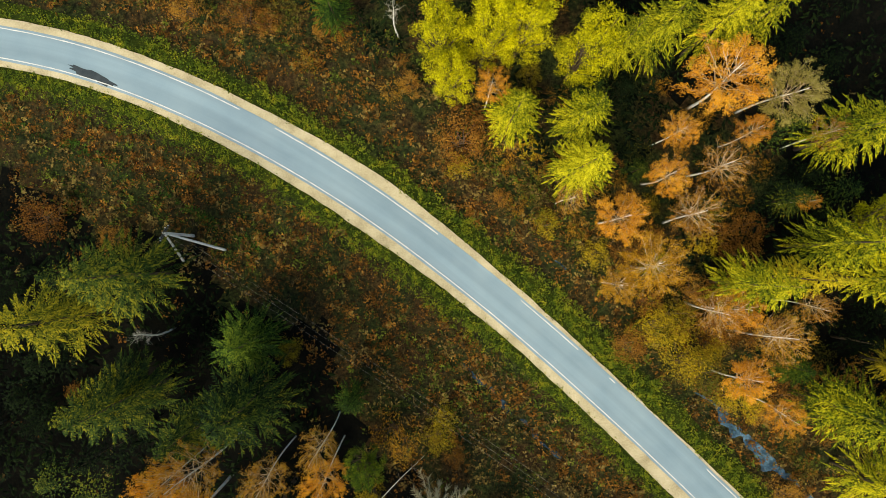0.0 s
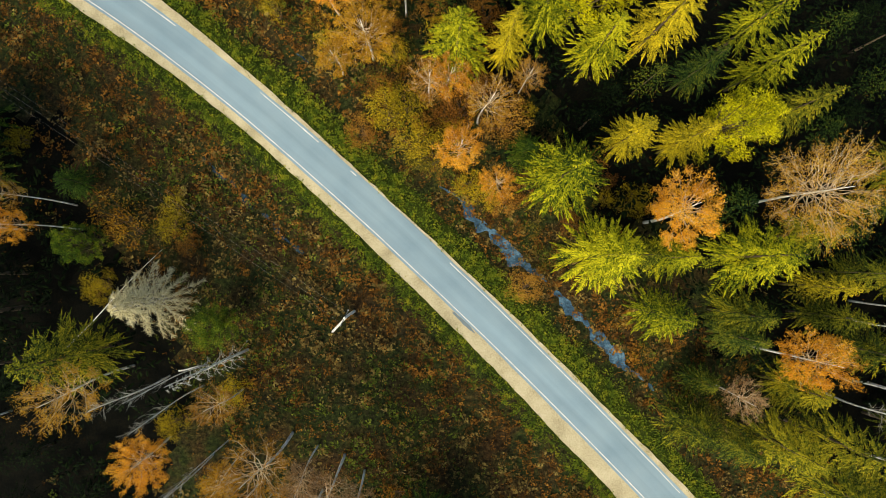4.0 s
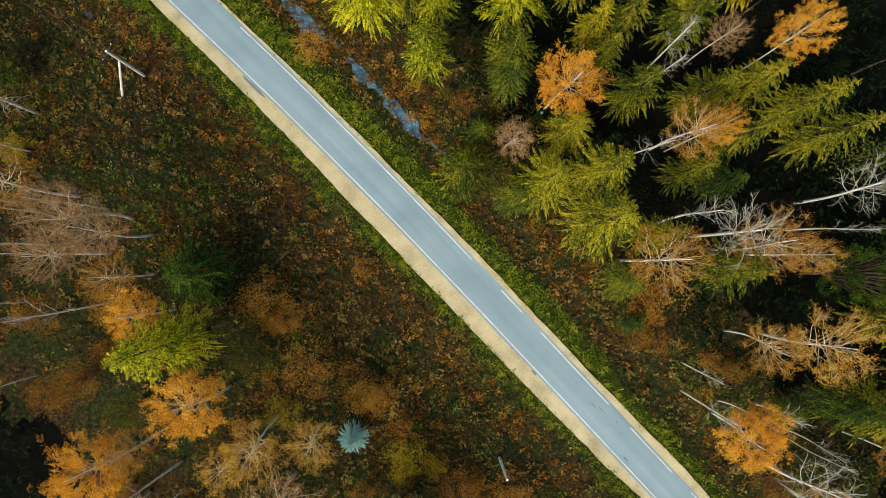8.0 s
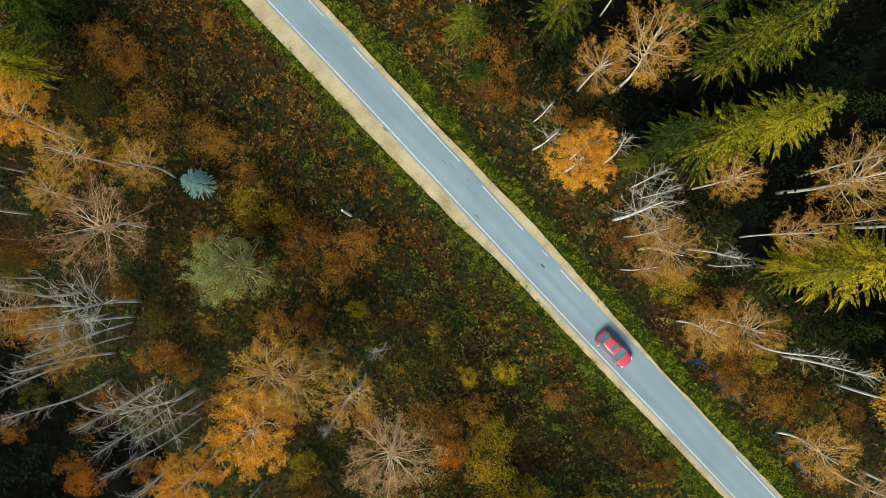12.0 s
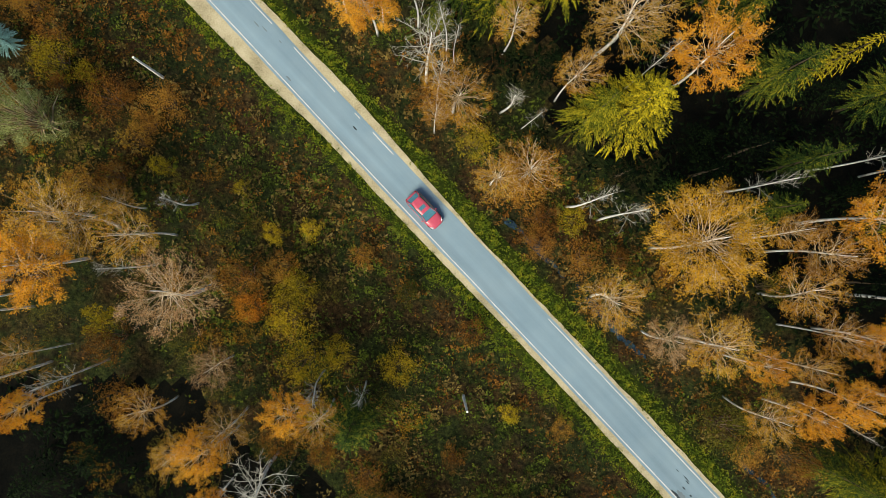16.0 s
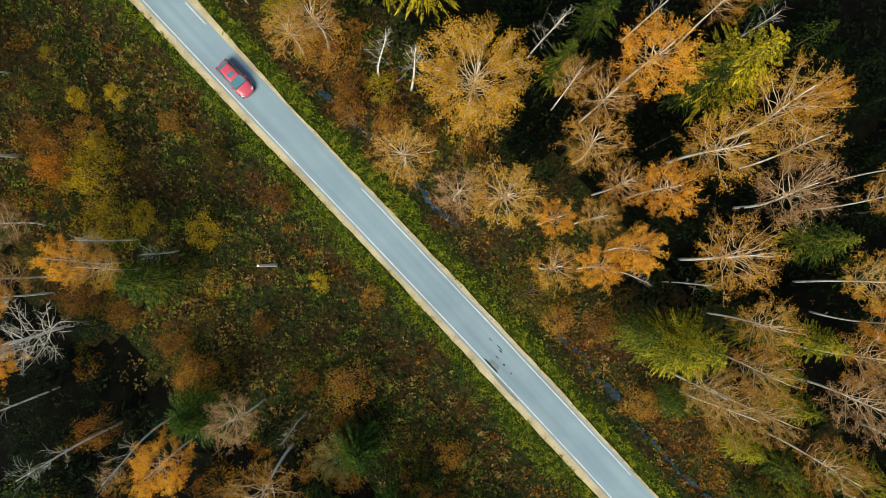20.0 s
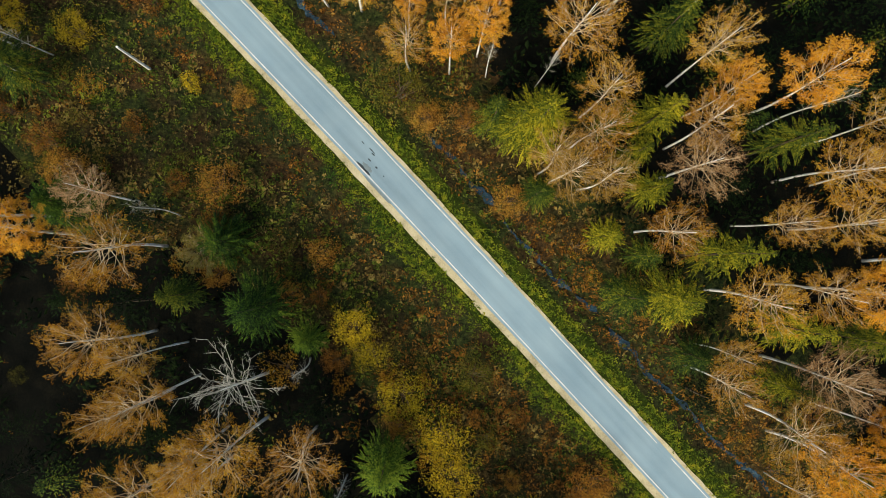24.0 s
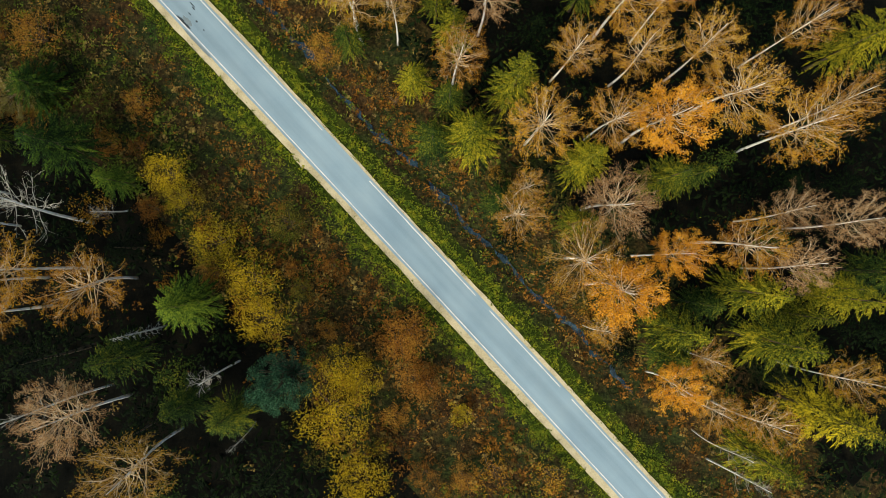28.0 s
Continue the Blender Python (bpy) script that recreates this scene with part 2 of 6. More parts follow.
_d = np.gradient(_v, _fine)


def across(u, s):
    """World x and y of the spot s metres to the north-east of the road's middle, at u along it. Arrays or numbers."""
    v, d = np.interp(u, _fine, _v), np.interp(u, _fine, _d)
    n = np.sqrt(1 + d * d)
    uu, vv = u - s * d / n, v + s / n
    return (uu + vv) * 0.7071068, (vv - uu) * 0.7071068


def rough_of(x, y, size):
    return noise.noise(Vector((x / size, y / size, 7.3)))


def height(s):
    """The ground's cross-section: embankment, verge, ditch, heath."""
    side = [(-80, -0.3), (-9.5, -0.35), (-8.2, -0.6), (-6.8, -0.35), (-3.2, -0.05), (0, 0), (3.0, -0.05), (5.0, -0.4), (5.9, -0.62), (7.1, -0.62), (8.0, -0.35), (80, -0.3)]
    return np.interp(s, [a for a, b in side], [b for a, b in side])

# ---- the ground: one sheet to the horizon ----
US = np.concatenate([[-2500, -900, -400, -200, -130], np.arange(-100, 250, 1.0), [270, 330, 500, 1000, 2500]])
SS = np.concatenate([[-2500, -900, -300, -120], np.arange(-64, -12, 1.6), np.arange(-12, 12.01, 0.4), np.arange(12.8, 66, 1.6), [120, 300, 900, 2500]])


# the edge of the shaded wood to the south-west
WOOD_U = [-130, -5, 12, 26, 34, 100, 114, 145, 156, 330]
WOOD_S = [-16, -16, -22, -27, -44, -44, -32, -27, -19, -19]


def sheet():
    uu, ss = np.meshgrid(US, SS, indexing="ij")
    x, y = across(np.clip(uu, -130, 330), ss)
    over = uu - np.clip(uu, -130, 330)
    x, y = x + over * 0.7071068, y - over * 0.7071068
    z = height(ss)
    out = np.abs(ss) > 3.2
    hum = np.array([rough_of(a, b, 1.1) * 0.12 + rough_of(a, b, 5.0) * 0.12 for a, b in zip(x.ravel(), y.ravel())]).reshape(x.shape)
    z = z + np.where(out, hum, 0) - np.where(np.abs(ss) < 2.9, 0.06, 0.0)
    n, m = len(US), len(SS)
    co = np.stack([x, y, z], -1).reshape(-1, 3)
    i = np.arange(n * m).reshape(n, m)
    f = np.stack([i[:-1, :-1], i[1:, :-1], i[1:, 1:], i[:-1, 1:]], -1).reshape(-1, 4)
    me = bpy.data.meshes.new("ground")
    me.vertices.add(len(co)); me.vertices.foreach_set("co", co.ravel())
    me.loops.add(f.size); me.loops.foreach_set("vertex_index", f.ravel())
    me.polygons.add(len(f)); me.polygons.foreach_set("loop_start", np.arange(len(f)) * 4)
    me.update(calc_edges=True)
    # under the trees the floor takes the litter coloured for shade
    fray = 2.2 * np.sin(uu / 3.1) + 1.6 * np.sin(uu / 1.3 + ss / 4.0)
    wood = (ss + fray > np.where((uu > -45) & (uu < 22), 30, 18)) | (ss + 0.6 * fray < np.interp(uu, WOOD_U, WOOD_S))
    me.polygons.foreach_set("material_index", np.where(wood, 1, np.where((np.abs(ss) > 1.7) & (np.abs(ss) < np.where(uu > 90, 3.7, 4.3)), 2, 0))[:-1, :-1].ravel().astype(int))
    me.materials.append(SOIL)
    me.materials.append(SHADED_LITTER)
    me.materials.append(TURF)
    me.polygons.foreach_set("use_smooth", [True] * len(f))
    return me


def heath_material():
    """Patches of rusty fern, olive herbs and moss over dark soil, speckled at a hand's width."""
    m = bpy.data.materials.new("heath")
    m.use_nodes = True
    t = m.node_tree
    b = t.nodes["Principled BSDF"]
    geo = t.nodes.new("ShaderNodeNewGeometry")
    def noise_of(scale, detail, rough=0.6):
        n = t.nodes.new("ShaderNodeTexNoise")
        n.inputs["Scale"].default_value, n.inputs["Detail"].default_value, n.inputs["Roughness"].default_value = scale, detail, rough
        t.links.new(geo.outputs["Position"], n.inputs["Vector"])
        return n.outputs["Fac"]
    def ramp(src, stops):
        r = t.nodes.new("ShaderNodeValToRGB")
        while len(r.color_ramp.elements) < len(stops):
            r.color_ramp.elements.new(0.5)
        for e, (at, c) in zip(r.color_ramp.elements, stops):
            e.position, e.color = at, (*c, 1)
        t.links.new(src, r.inputs[0])
        return r.outputs[0]
    speck = noise_of(2.4, 6, 0.75)
    rust = ramp(speck, [(0.36, (0.006, 0.004, 0.002)), (0.52, (0.040, 0.024, 0.009)), (0.70, (0.115, 0.066, 0.024))])
    herb = ramp(speck, [(0.36, (0.004, 0.006, 0.002)), (0.52, (0.020, 0.028, 0.008)), (0.70, (0.062, 0.072, 0.016))])
    def blend(fac, one, two):
        n = t.nodes.new("ShaderNodeMix")
        n.data_type = "RGBA"
        t.links.new(fac, n.inputs[0])
        t.links.new(one, n.inputs[6])
        t.links.new(two, n.inputs[7])
        return n.outputs[2]
    grey = lambda a: (a, a, a)
    mix = blend(ramp(noise_of(0.22, 4), [(0.37, grey(0)), (0.55, grey(1))]), rust, herb)
    dirt = ramp(speck, [(0.35, (0.004, 0.004, 0.002)), (0.7, (0.048, 0.037, 0.018))])
    mix = blend(ramp(noise_of(0.5, 3), [(0.54, grey(0)), (0.72, grey(1))]), mix, dirt)
    t.links.new(mix, b.inputs["Base Color"])
    b.inputs["Roughness"].default_value, b.inputs["Specular IOR Level"].default_value = 0.95, 0.1
    n = t.nodes.new("ShaderNodeBump")
    n.inputs["Strength"].default_value, n.inputs["Distance"].default_value = 1.0, 0.25
    t.links.new(speck, n.inputs["Height"])
    t.links.new(n.outputs[0], b.inputs["Normal"])
    return m


SOIL = heath_material()
TURF = material("verge_turf", [(0.00714, 0.01339, 0.002678), (0.02053, 0.03214, 0.00491), (0.0491, 0.05803, 0.008034)], 0.5, 6, 0.95, 0.8, spec=0.05)
# litter made near-black: the wood's shade is put into its colour
SHADED_LITTER = material("shade_dark_litter", [(0.00105, 0.0016, 0.00126), (0.0028, 0.0032, 0.00252), (0.0077, 0.0072, 0.00462)], 0.6, 5, 0.95, 0.8, spec=0.05)
tagged(part("ground", sheet(), SOIL), "brown and green autumn heath beside the road", "ground", kind="structure")


def ribbon(name, u0, u1, left, right, z, mat, step=1.0, wob=0.0, wob2=0.0, label="", category="", parent=None):
    """A strip along the road between two offsets, given along it, with uneven edges and a thickness below."""
    us = np.arange(u0, u1 + step * 0.5, step)
    g = Geo()
    rows, run = [], []
    for u in us:
        a, b = left(u), right(u)
        a, b = a + wob * (rough_of(u, 9 * left(0), 1.3) + rough_of(u, 5 * left(0) + 3, 6.0)), b + wob2 * (rough_of(u, 9 * right(0) + 40, 1.3) + rough_of(u, 5 * right(0), 6.0))
        row = []
        for s, dz in ((a, -0.12), (a, 0), (b, 0), (b, -0.12)):
            x, y = across(u, s)
            row.append(Vector((x, y, z + dz)))
        b0 = len(g.v)
        run += [(u, q) for q in (a, a, b, b)]
        g.v += row
        rows.append(b0)
    for p, q in zip(rows, rows[1:]):
        for k in range(3):
            g.f.append((p + k, q + k, q + k + 1, p + k + 1))
    g.f += [(rows[0], rows[0] + 1, rows[0] + 2, rows[0] + 3), tuple(rows[-1] + k for k in (3, 2, 1, 0))]
    me = g.mesh(name)
    uv = me.uv_layers.new(name="run")
    for loop in me.loops:
        uv.data[loop.index].uv = run[loop.vertex_index]
    ob = part(name, me, mat, parent)
    if category:
        tagged(ob, label, category, kind="structure")
    return ob


# how far the gravel reaches on either side, along the road
SAND_U = [-125, -33, -23, -10, 9, 25, 45, 59, 70, 88, 97, 103, 112, 125, 137, 159, 188, 201, 325]
SAND_W = [-2.4, -2.5, -2.7, -2.9, -2.65, -2.85, -3.2, -3.55, -3.6, -3.4, -3.1, -2.6, -2.55, -2.5, -2.4, -2.6, -2.5, -2.6, -2.5]
SAND_E = [2.6, 2.65, 2.7, 3.1, 2.35, 2.05, 2.15, 2.2, 2.4, 2.45, 2.6, 2.8, 2.5, 2.15, 2.2, 2.25, 2.05, 2.3, 2.2]
west = lambda u: np.interp(u, SAND_U, SAND_W)
east = lambda u: np.interp(u, SAND_U, SAND_E)
road = ribbon("road", -125, 325, lambda u: -1.84, lambda u: 1.84, 0.02, ASPHALT, 1.0, 0.05, 0.05, "narrow grey asphalt lane through autumn woods", "road")
ribbon("gravel_shoulder", -125, 325, west, lambda u: -1.80, 0.008, GRAVEL, 0.3, 0.09, 0.0, "pale sandy gravel shoulder along the asphalt", "shoulder")
ribbon("gravel_shoulder", -125, 325, lambda u: 1.80, east, 0.008, GRAVEL, 0.3, 0.0, 0.09, "narrow pale gravel shoulder along the asphalt", "shoulder")
ribbon("edge_line", -125, 325, lambda u: -1.61, lambda u: -1.50, 0.025, PAINT, 1.0, 0.02, 0.02, label="worn white solid edge line", category="road marking")
# the other edge line: solid, then broken, then nearly worn off, then solid again
for a, b in [(-125, -25), (-21, -0.9), (10.2, 18.5), (22.7, 23.5), (37, 71.5), (75.9, 79.1), (82, 92.4), (95.8, 102.4), (105.2, 106), (108, 111), (135, 176.8), (184, 200.5), (203, 214), (216, 325)]:
    ribbon("edge_line", a, b, lambda u: 1.50, lambda u: 1.61, 0.025, PAINT, 0.8, 0.03, 0.03, label="worn white broken edge line", category="road marking")


def blot(name, u, s, length, width, mat, z, seed, label, category, kind="structure", turn=0.0):
    """An uneven flat patch lying along the road's way."""
    rng = random.Random(seed)
    g = Geo()
    n = 26
    x0, y0 = across(u, s)
    for k in range(n):
        w = 2 * math.pi * k / n
        r = 0.75 + 0.35 * rng.random()
        x, y = across(u + r * length / 2 * math.cos(w), s + r * width / 2 * math.sin(w) + turn * r * length / 2 * math.cos(w))
        g.v.append(Vector((x, y, z)))
    g.f.append(tuple(range(n)))
    return tagged(part(name, g.mesh(name), mat), label, category, kind=kind)


blot("asphalt_patch", -39.4, -1.15, 5.2, 1.0, PATCH, 0.024, 1, "dark damp repair in the grey asphalt", "asphalt patch", turn=-0.12)
DIRT = material("damp_dirt", [(0.12, 0.16, 0.185), (0.175, 0.22, 0.245)], 1.5, 14, 0.9, 0.2)
for i, (u, s, l, w) in enumerate([(157.7, -1.4, 1.5, 0.34), (158.6, -1.38, 1.0, 0.26), (157.3, 0.58, 0.9, 0.12), (157.6, 0.40, 0.5, 0.16), (157.8, -0.3, 0.45, 0.14), (158.9, -0.32, 0.3, 0.2), (156.0, 0.48, 0.45, 0.1), (160.1, -0.4, 0.25, 0.12), (106.4, 0.49, 0.75, 0.17)]):
    blot("asphalt_patch", u, s, l, w, PATCH, 0.0235, 20 + i, "small dark worn spot in the grey asphalt", "asphalt patch")
for i, (u, s, l, w) in enumerate([(158.2, -1.0, 1.5, 0.5), (97.85, -1.07, 0.8, 0.2), (91.3, 0.35, 0.9, 0.14), (92.3, 0.62, 0.8, 0.12), (94.4, 0.92, 0.4, 0.12), (160.8, -1.86, 5.0, 0.3), (42.3, -2.0, 3.4, 0.4), (84.6, -1.88, 0.8, 0.25)]):
    blot("asphalt_patch", u, s, l, w, DIRT, 0.0225, 50 + i, "faint grey damp stain on the asphalt's edge", "asphalt patch")
blot("gravel_patch", 177.5, -2.4, 2.6, 0.9, GRAVEL, 0.012, 77, "pale worn gravel bay beside the asphalt", "shoulder")
# standing water in the ditches
def stream(u0, u1, s0, s1, width, seed, label, mat=WATER_DARK):
    g, rng = Geo(), random.Random(seed)
    us = np.arange(u0, u1 + 0.01, 0.3)
    rows = []
    for u in us:
        k = (u - u0) / (u1 - u0)
        s = s0 + (s1 - s0) * k + 0.7 * rough_of(u, seed, 3.5) + 0.25 * rough_of(u, seed + 2, 0.9)
        w = width * max(0.0, 0.55 + 0.9 * rough_of(u, seed + 9, 3.1) + 0.8 * rough_of(u, seed + 4, 0.9)) * min(1, 6 * k + 0.15, 6 * (1 - k) + 0.15)
        rows.append(len(g.v))
        for o in (-w, w):
            x, y = across(u, s + o * (1 + 0.5 * rough_of(u, o * 9 + seed, 0.6)))
            g.v.append(Vector((x, y, -0.5)))
    for p, q in zip(rows, rows[1:]):
        if (g.v[p] - g.v[p + 1]).length > 0.12 or (g.v[q] - g.v[q + 1]).length > 0.12:
            g.f.append((p, q, q + 1, p + 1))
    return tagged(part("water", g.mesh("water"), mat), label, "ditch water", kind="structure")


stream(30.5, 46, 6.9, 7.0, 0.85, 3, "narrow stream in the roadside ditch, coloured blue for reflected sky", WATER_SKY)
stream(45.5, 62, 7.0, 7.1, 0.62, 13, "narrow stream in the roadside ditch, coloured blue for reflected sky", WATER_SKY)
stream(-13, -5.5, 10.3, 9.7, 0.5, 4, "shallow puddle in the overgrown ditch")
stream(5.5, 12, 8.6, 7.3, 0.5, 5, "shallow puddle in the overgrown ditch")
stream(120, 146, 5.5, 6.1, 0.55, 6, "broken line of puddles in the ditch")
stream(160, 171, 6.4, 5.8, 0.42, 15, "broken line of puddles in the ditch")
stream(171, 222, 5.6, 6.9, 0.42, 7, "dark blue stream in the roadside ditch")
stream(8, 25, -7.3, -8.5, 0.50, 8, "dark puddles in a wet ditch")
stream(73.0, 75.0, -6.9, -6.9, 0.6, 9, "small blue puddle in the heath")
stream(83.6, 85.6, -6.6, -6.6, 0.6, 10, "small blue puddle in the heath")
stream(128.2, 129.8, -7.1, -7.1, 0.5, 16, "small blue puddle in the heath")

# ---- plants: a few grown shapes of each kind, set out with their own size and look ----
def spruce_shape(seed, dense=1.0, gap=0.155):
    rng = random.Random(seed)
    trunk, green = Geo(), Geo()
    top = 16.0
    trunk.tube([Vector((0.05 * math.sin(k + seed), 0.05 * math.cos(2 * k + seed), top * k / 6)) for k in range(7)], [0.22 * (1 - k / 6) + 0.015 for k in range(7)], 6)
    z, az = 4.0, rng.random() * 6
    while z < top - 0.1:
        k = z / top
        reach = 3.0 * min(1.0, (1 - k) / 0.46) ** 0.8 * (0.8 + 0.2 * k) + 0.10
        count = max(4, round((4.2 + 2.8 * (1 - k)) * dense))
        az += rng.random()
        for i in range(count):
            az += 2 * math.pi / count + rng.uniform(-0.28, 0.28)
            long = reach * rng.choice((0.68, 0.86, 0.96, 1.0, 1.06, 1.12))
            out, side = aim(az, 0), aim(az + math.pi / 2, 0)
            lift, drop = rng.uniform(0.0, 0.25), rng.uniform(0.22, 0.5)
            zz = z + rng.uniform(-0.25, 0.25)
            bend = rng.uniform(-0.25, 0.25)
            def at(s):
                return Vector((0, 0, zz)) + out * (long * s) + side * (bend * long * s * s) + Vector((0, 0, long * (lift * s - drop * s * s)))
            n = max(3, int(long / gap))
            for j in range(n):
                s = (j + 0.7) / n
                if s < 0.18 and long > 1.2:
                    continue
                p = at(s)
                tw = (0.13 + 0.09 * long * math.sin(math.pi * min(1, 0.2 + 0.72 * s))) * rng.uniform(0.7, 1.3)
                for sg in (-1, 1):
                    way = (out * rng.uniform(0.7, 1.1) + side * sg * rng.uniform(0.55, 0.9) + Vector((0, 0, rng.uniform(-0.5, -0.05)))).normalized()
                    green.frond(p, way * tw, way.cross(Vector((0, 0, 1))).normalized(), (0.040 + 0.025 * rng.random()) * (0.58 + 1.9 * gap))
            e = at(0.85)
            green.frond(e, (at(1.1) - e) * 1.2, side, 0.07)
        z += 0.56 * (1 - 0.4 * k)
    for q in (Vector((1, 0, 0)), Vector((0, 1, 0))):
        green.frond(Vector((0, 0, top - 0.5)), Vector((0.02, 0, 0.75)), q, 0.07)
    return trunk.mesh("trunk", True), green.mesh("foliage")


def globe_shape(seed, limbs_n=40, subs=6, fine=1.0):
    """A birch with a rounded, lumpy head, 18 m high: trunk, limbs and two coats of leaves (thin, full)."""
    rng = random.Random(seed)
    trunk, limbs = Geo(), Geo()
    coats = {"mid": Geo(), "full": Geo()}
    top = 18.0
    lean = aim(rng.uniform(0, 6.3), 0) * rng.uniform(0.2, 0.8)
    bow = aim(rng.uniform(0, 6.3), 0) * rng.uniform(0.1, 0.4)
    def stem(k):
        return lean * (k - 0.8) + bow * math.sin(k * 4.5) + Vector((0, 0, top * 0.93 * k))
    trunk.tube([stem(k / 9) for k in range(10)], [(0.155 * (1 - k / 9.9) + 0.01) / fine for k in range(10)], 6)
    heart = stem(0.80)
    lobes = [(aim(rng.uniform(0, 6.3), rng.uniform(-0.2, 1.2)), rng.uniform(0.84, 1.08)) for _ in range(11)]
    tips = []
    for i in range(limbs_n):
        el = math.asin(max(-1, min(1, -0.62 + 1.58 * (i + 0.5) / limbs_n)))
        way = aim(i * 2.39996 + rng.uniform(-0.3, 0.3), el)
        far = max(lobes, key=lambda q: q[0].dot(way))[1] * rng.uniform(0.78, 1.0)
        goal = heart + Vector((way.x * 3.4, way.y * 3.4, way.z * 4.3)) * far
        root = stem(max(0.42, min(0.96, (goal.z - (goal - heart).length * 0.75) / (top * 0.93))))
        path = [root.lerp(goal, s / 4) + Vector((0, 0, -0.30 * math.sin(s * 0.785))) + any_way(rng) * (0.16 if 0 < s < 4 else 0) for s in range(5)]
        limbs.tube(path, [(0.038 * (1 - s / 4.6) + 0.006) / fine for s in range(5)], 3, False)
        for j in range(subs):
            s = rng.uniform(0.45, 1.0) * 3.99
            a = int(s)
            q = path[a].lerp(path[a + 1], s - a)
            d = ((path[a + 1] - path[a]).normalized() + any_way(rng) * 0.9).normalized()
            end = q + d * rng.uniform(0.5, 1.1)
            o = d.orthogonal().normalized() * 0.016
            b = len(limbs.v)
            limbs.v += [q - o, q + o, end]
            limbs.f.append((b, b + 1, b + 2))
            tips.append((q, end))
            for m in range(3):
                f0 = q.lerp(end, rng.uniform(0.2, 1))
                f1 = f0 + (any_way(rng) + d * 0.5).normalized() * rng.uniform(0.3, 0.6)
                o = any_way(rng) * 0.011
                b = len(limbs.v)
                limbs.v += [f0 - o, f0 + o, f1]
                limbs.f.append((b, b + 1, b + 2))
                tips.append((f0, f1))
    for name, count, size in (("mid", 6200, 0.025), ("full", 11200, 0.035)):
        for m in range(int(count * fine * fine)):
            f0, f1 = tips[m % len(tips)]
            c = f0.lerp(f1, rng.random()) + any_way(rng) * rng.uniform(0.02, 0.36)
            way = ((c - heart).normalized() * 0.7 + any_way(rng) * 0.8 + Vector((0, 0, -0.3))).normalized()
            coats[name].spray(c, way * rng.uniform(0.10, 0.26) / fine, any_way(rng), size * rng.uniform(0.65, 1.35) / fine)
    return trunk.mesh("trunk", True), limbs.mesh("branching"), {k: g.mesh("foliage") for k, g in coats.items()}


def bare_shape(seed, limbs_n=24, subs=8, slim=False):
    """A leafless tree, 18 m high: trunk and forking limbs that rise and curve; slim ones keep them short and steep."""
    rng = random.Random(seed)
    trunk, limbs = Geo(), Geo()
    top = 18.0
    lean = aim(rng.uniform(0, 6.3), 0) * rng.uniform(0.5, 1.6)
    bow = aim(rng.uniform(0, 6.3), 0) * rng.uniform(0.1, 0.5)
    def stem(k):
        return lean * (k - 0.8) + bow * math.sin(k * 4.5) + Vector((0, 0, top * 0.95 * k))
    trunk.tube([stem(k / 9) for k in range(10)], [0.175 * (1 - k / 11.5) for k in range(10)], 6)
    az = rng.random() * 6
    for i in range(limbs_n):
        k = 0.50 + 0.45 * (i + rng.random()) / limbs_n
        az += 2.39996 + rng.uniform(-0.5, 0.5)
        reach = (2.3 if slim else 3.6) * (1.12 - abs(k - 0.70) * 1.7) * rng.uniform(0.65, 1.15)
        p, way, path = stem(k), aim(az, rng.uniform(0.5, 1.0) + 0.5 * (k - 0.5) + (0.3 if slim else 0)), []
        for s in range(6):
            path.append(p.copy())
            way = (way + Vector((0, 0, rng.uniform(-0.16, 0.06))) + any_way(rng) * 0.2).normalized()
            p += way * reach * 1.15 / 5
        w = 0.052 * (1.25 - k)
        limbs.tube(path, [w * (1 - s / 5.6) + 0.008 for s in range(6)], 4, False)
        for j in range(subs):
            s = rng.uniform(0.1, 1.0) * 4.99
            a = int(s)
            q = path[a].lerp(path[a + 1], s - a)
            d = ((path[a + 1] - path[a]).normalized() + any_way(rng) * 0.8).normalized()
            long = rng.uniform(0.5, 1.4)
            end = q + d * long
            limbs.tube([q, q + d * long * 0.5 + any_way(rng) * 0.08, end], [0.017, 0.012, 0.005], 3, False)
            for m in range(3):
                f0 = q.lerp(end, 0.25 + 0.75 * rng.random())
                f1 = f0 + (any_way(rng) + d).normalized() * rng.uniform(0.25, 0.6)
                o = any_way(rng) * 0.012
                b = len(limbs.v)
                limbs.v += [f0 - o, f0 + o, f1]
                limbs.f.append((b, b + 1, b + 2))
    return trunk.mesh("trunk", True), limbs.mesh("branching"), {}


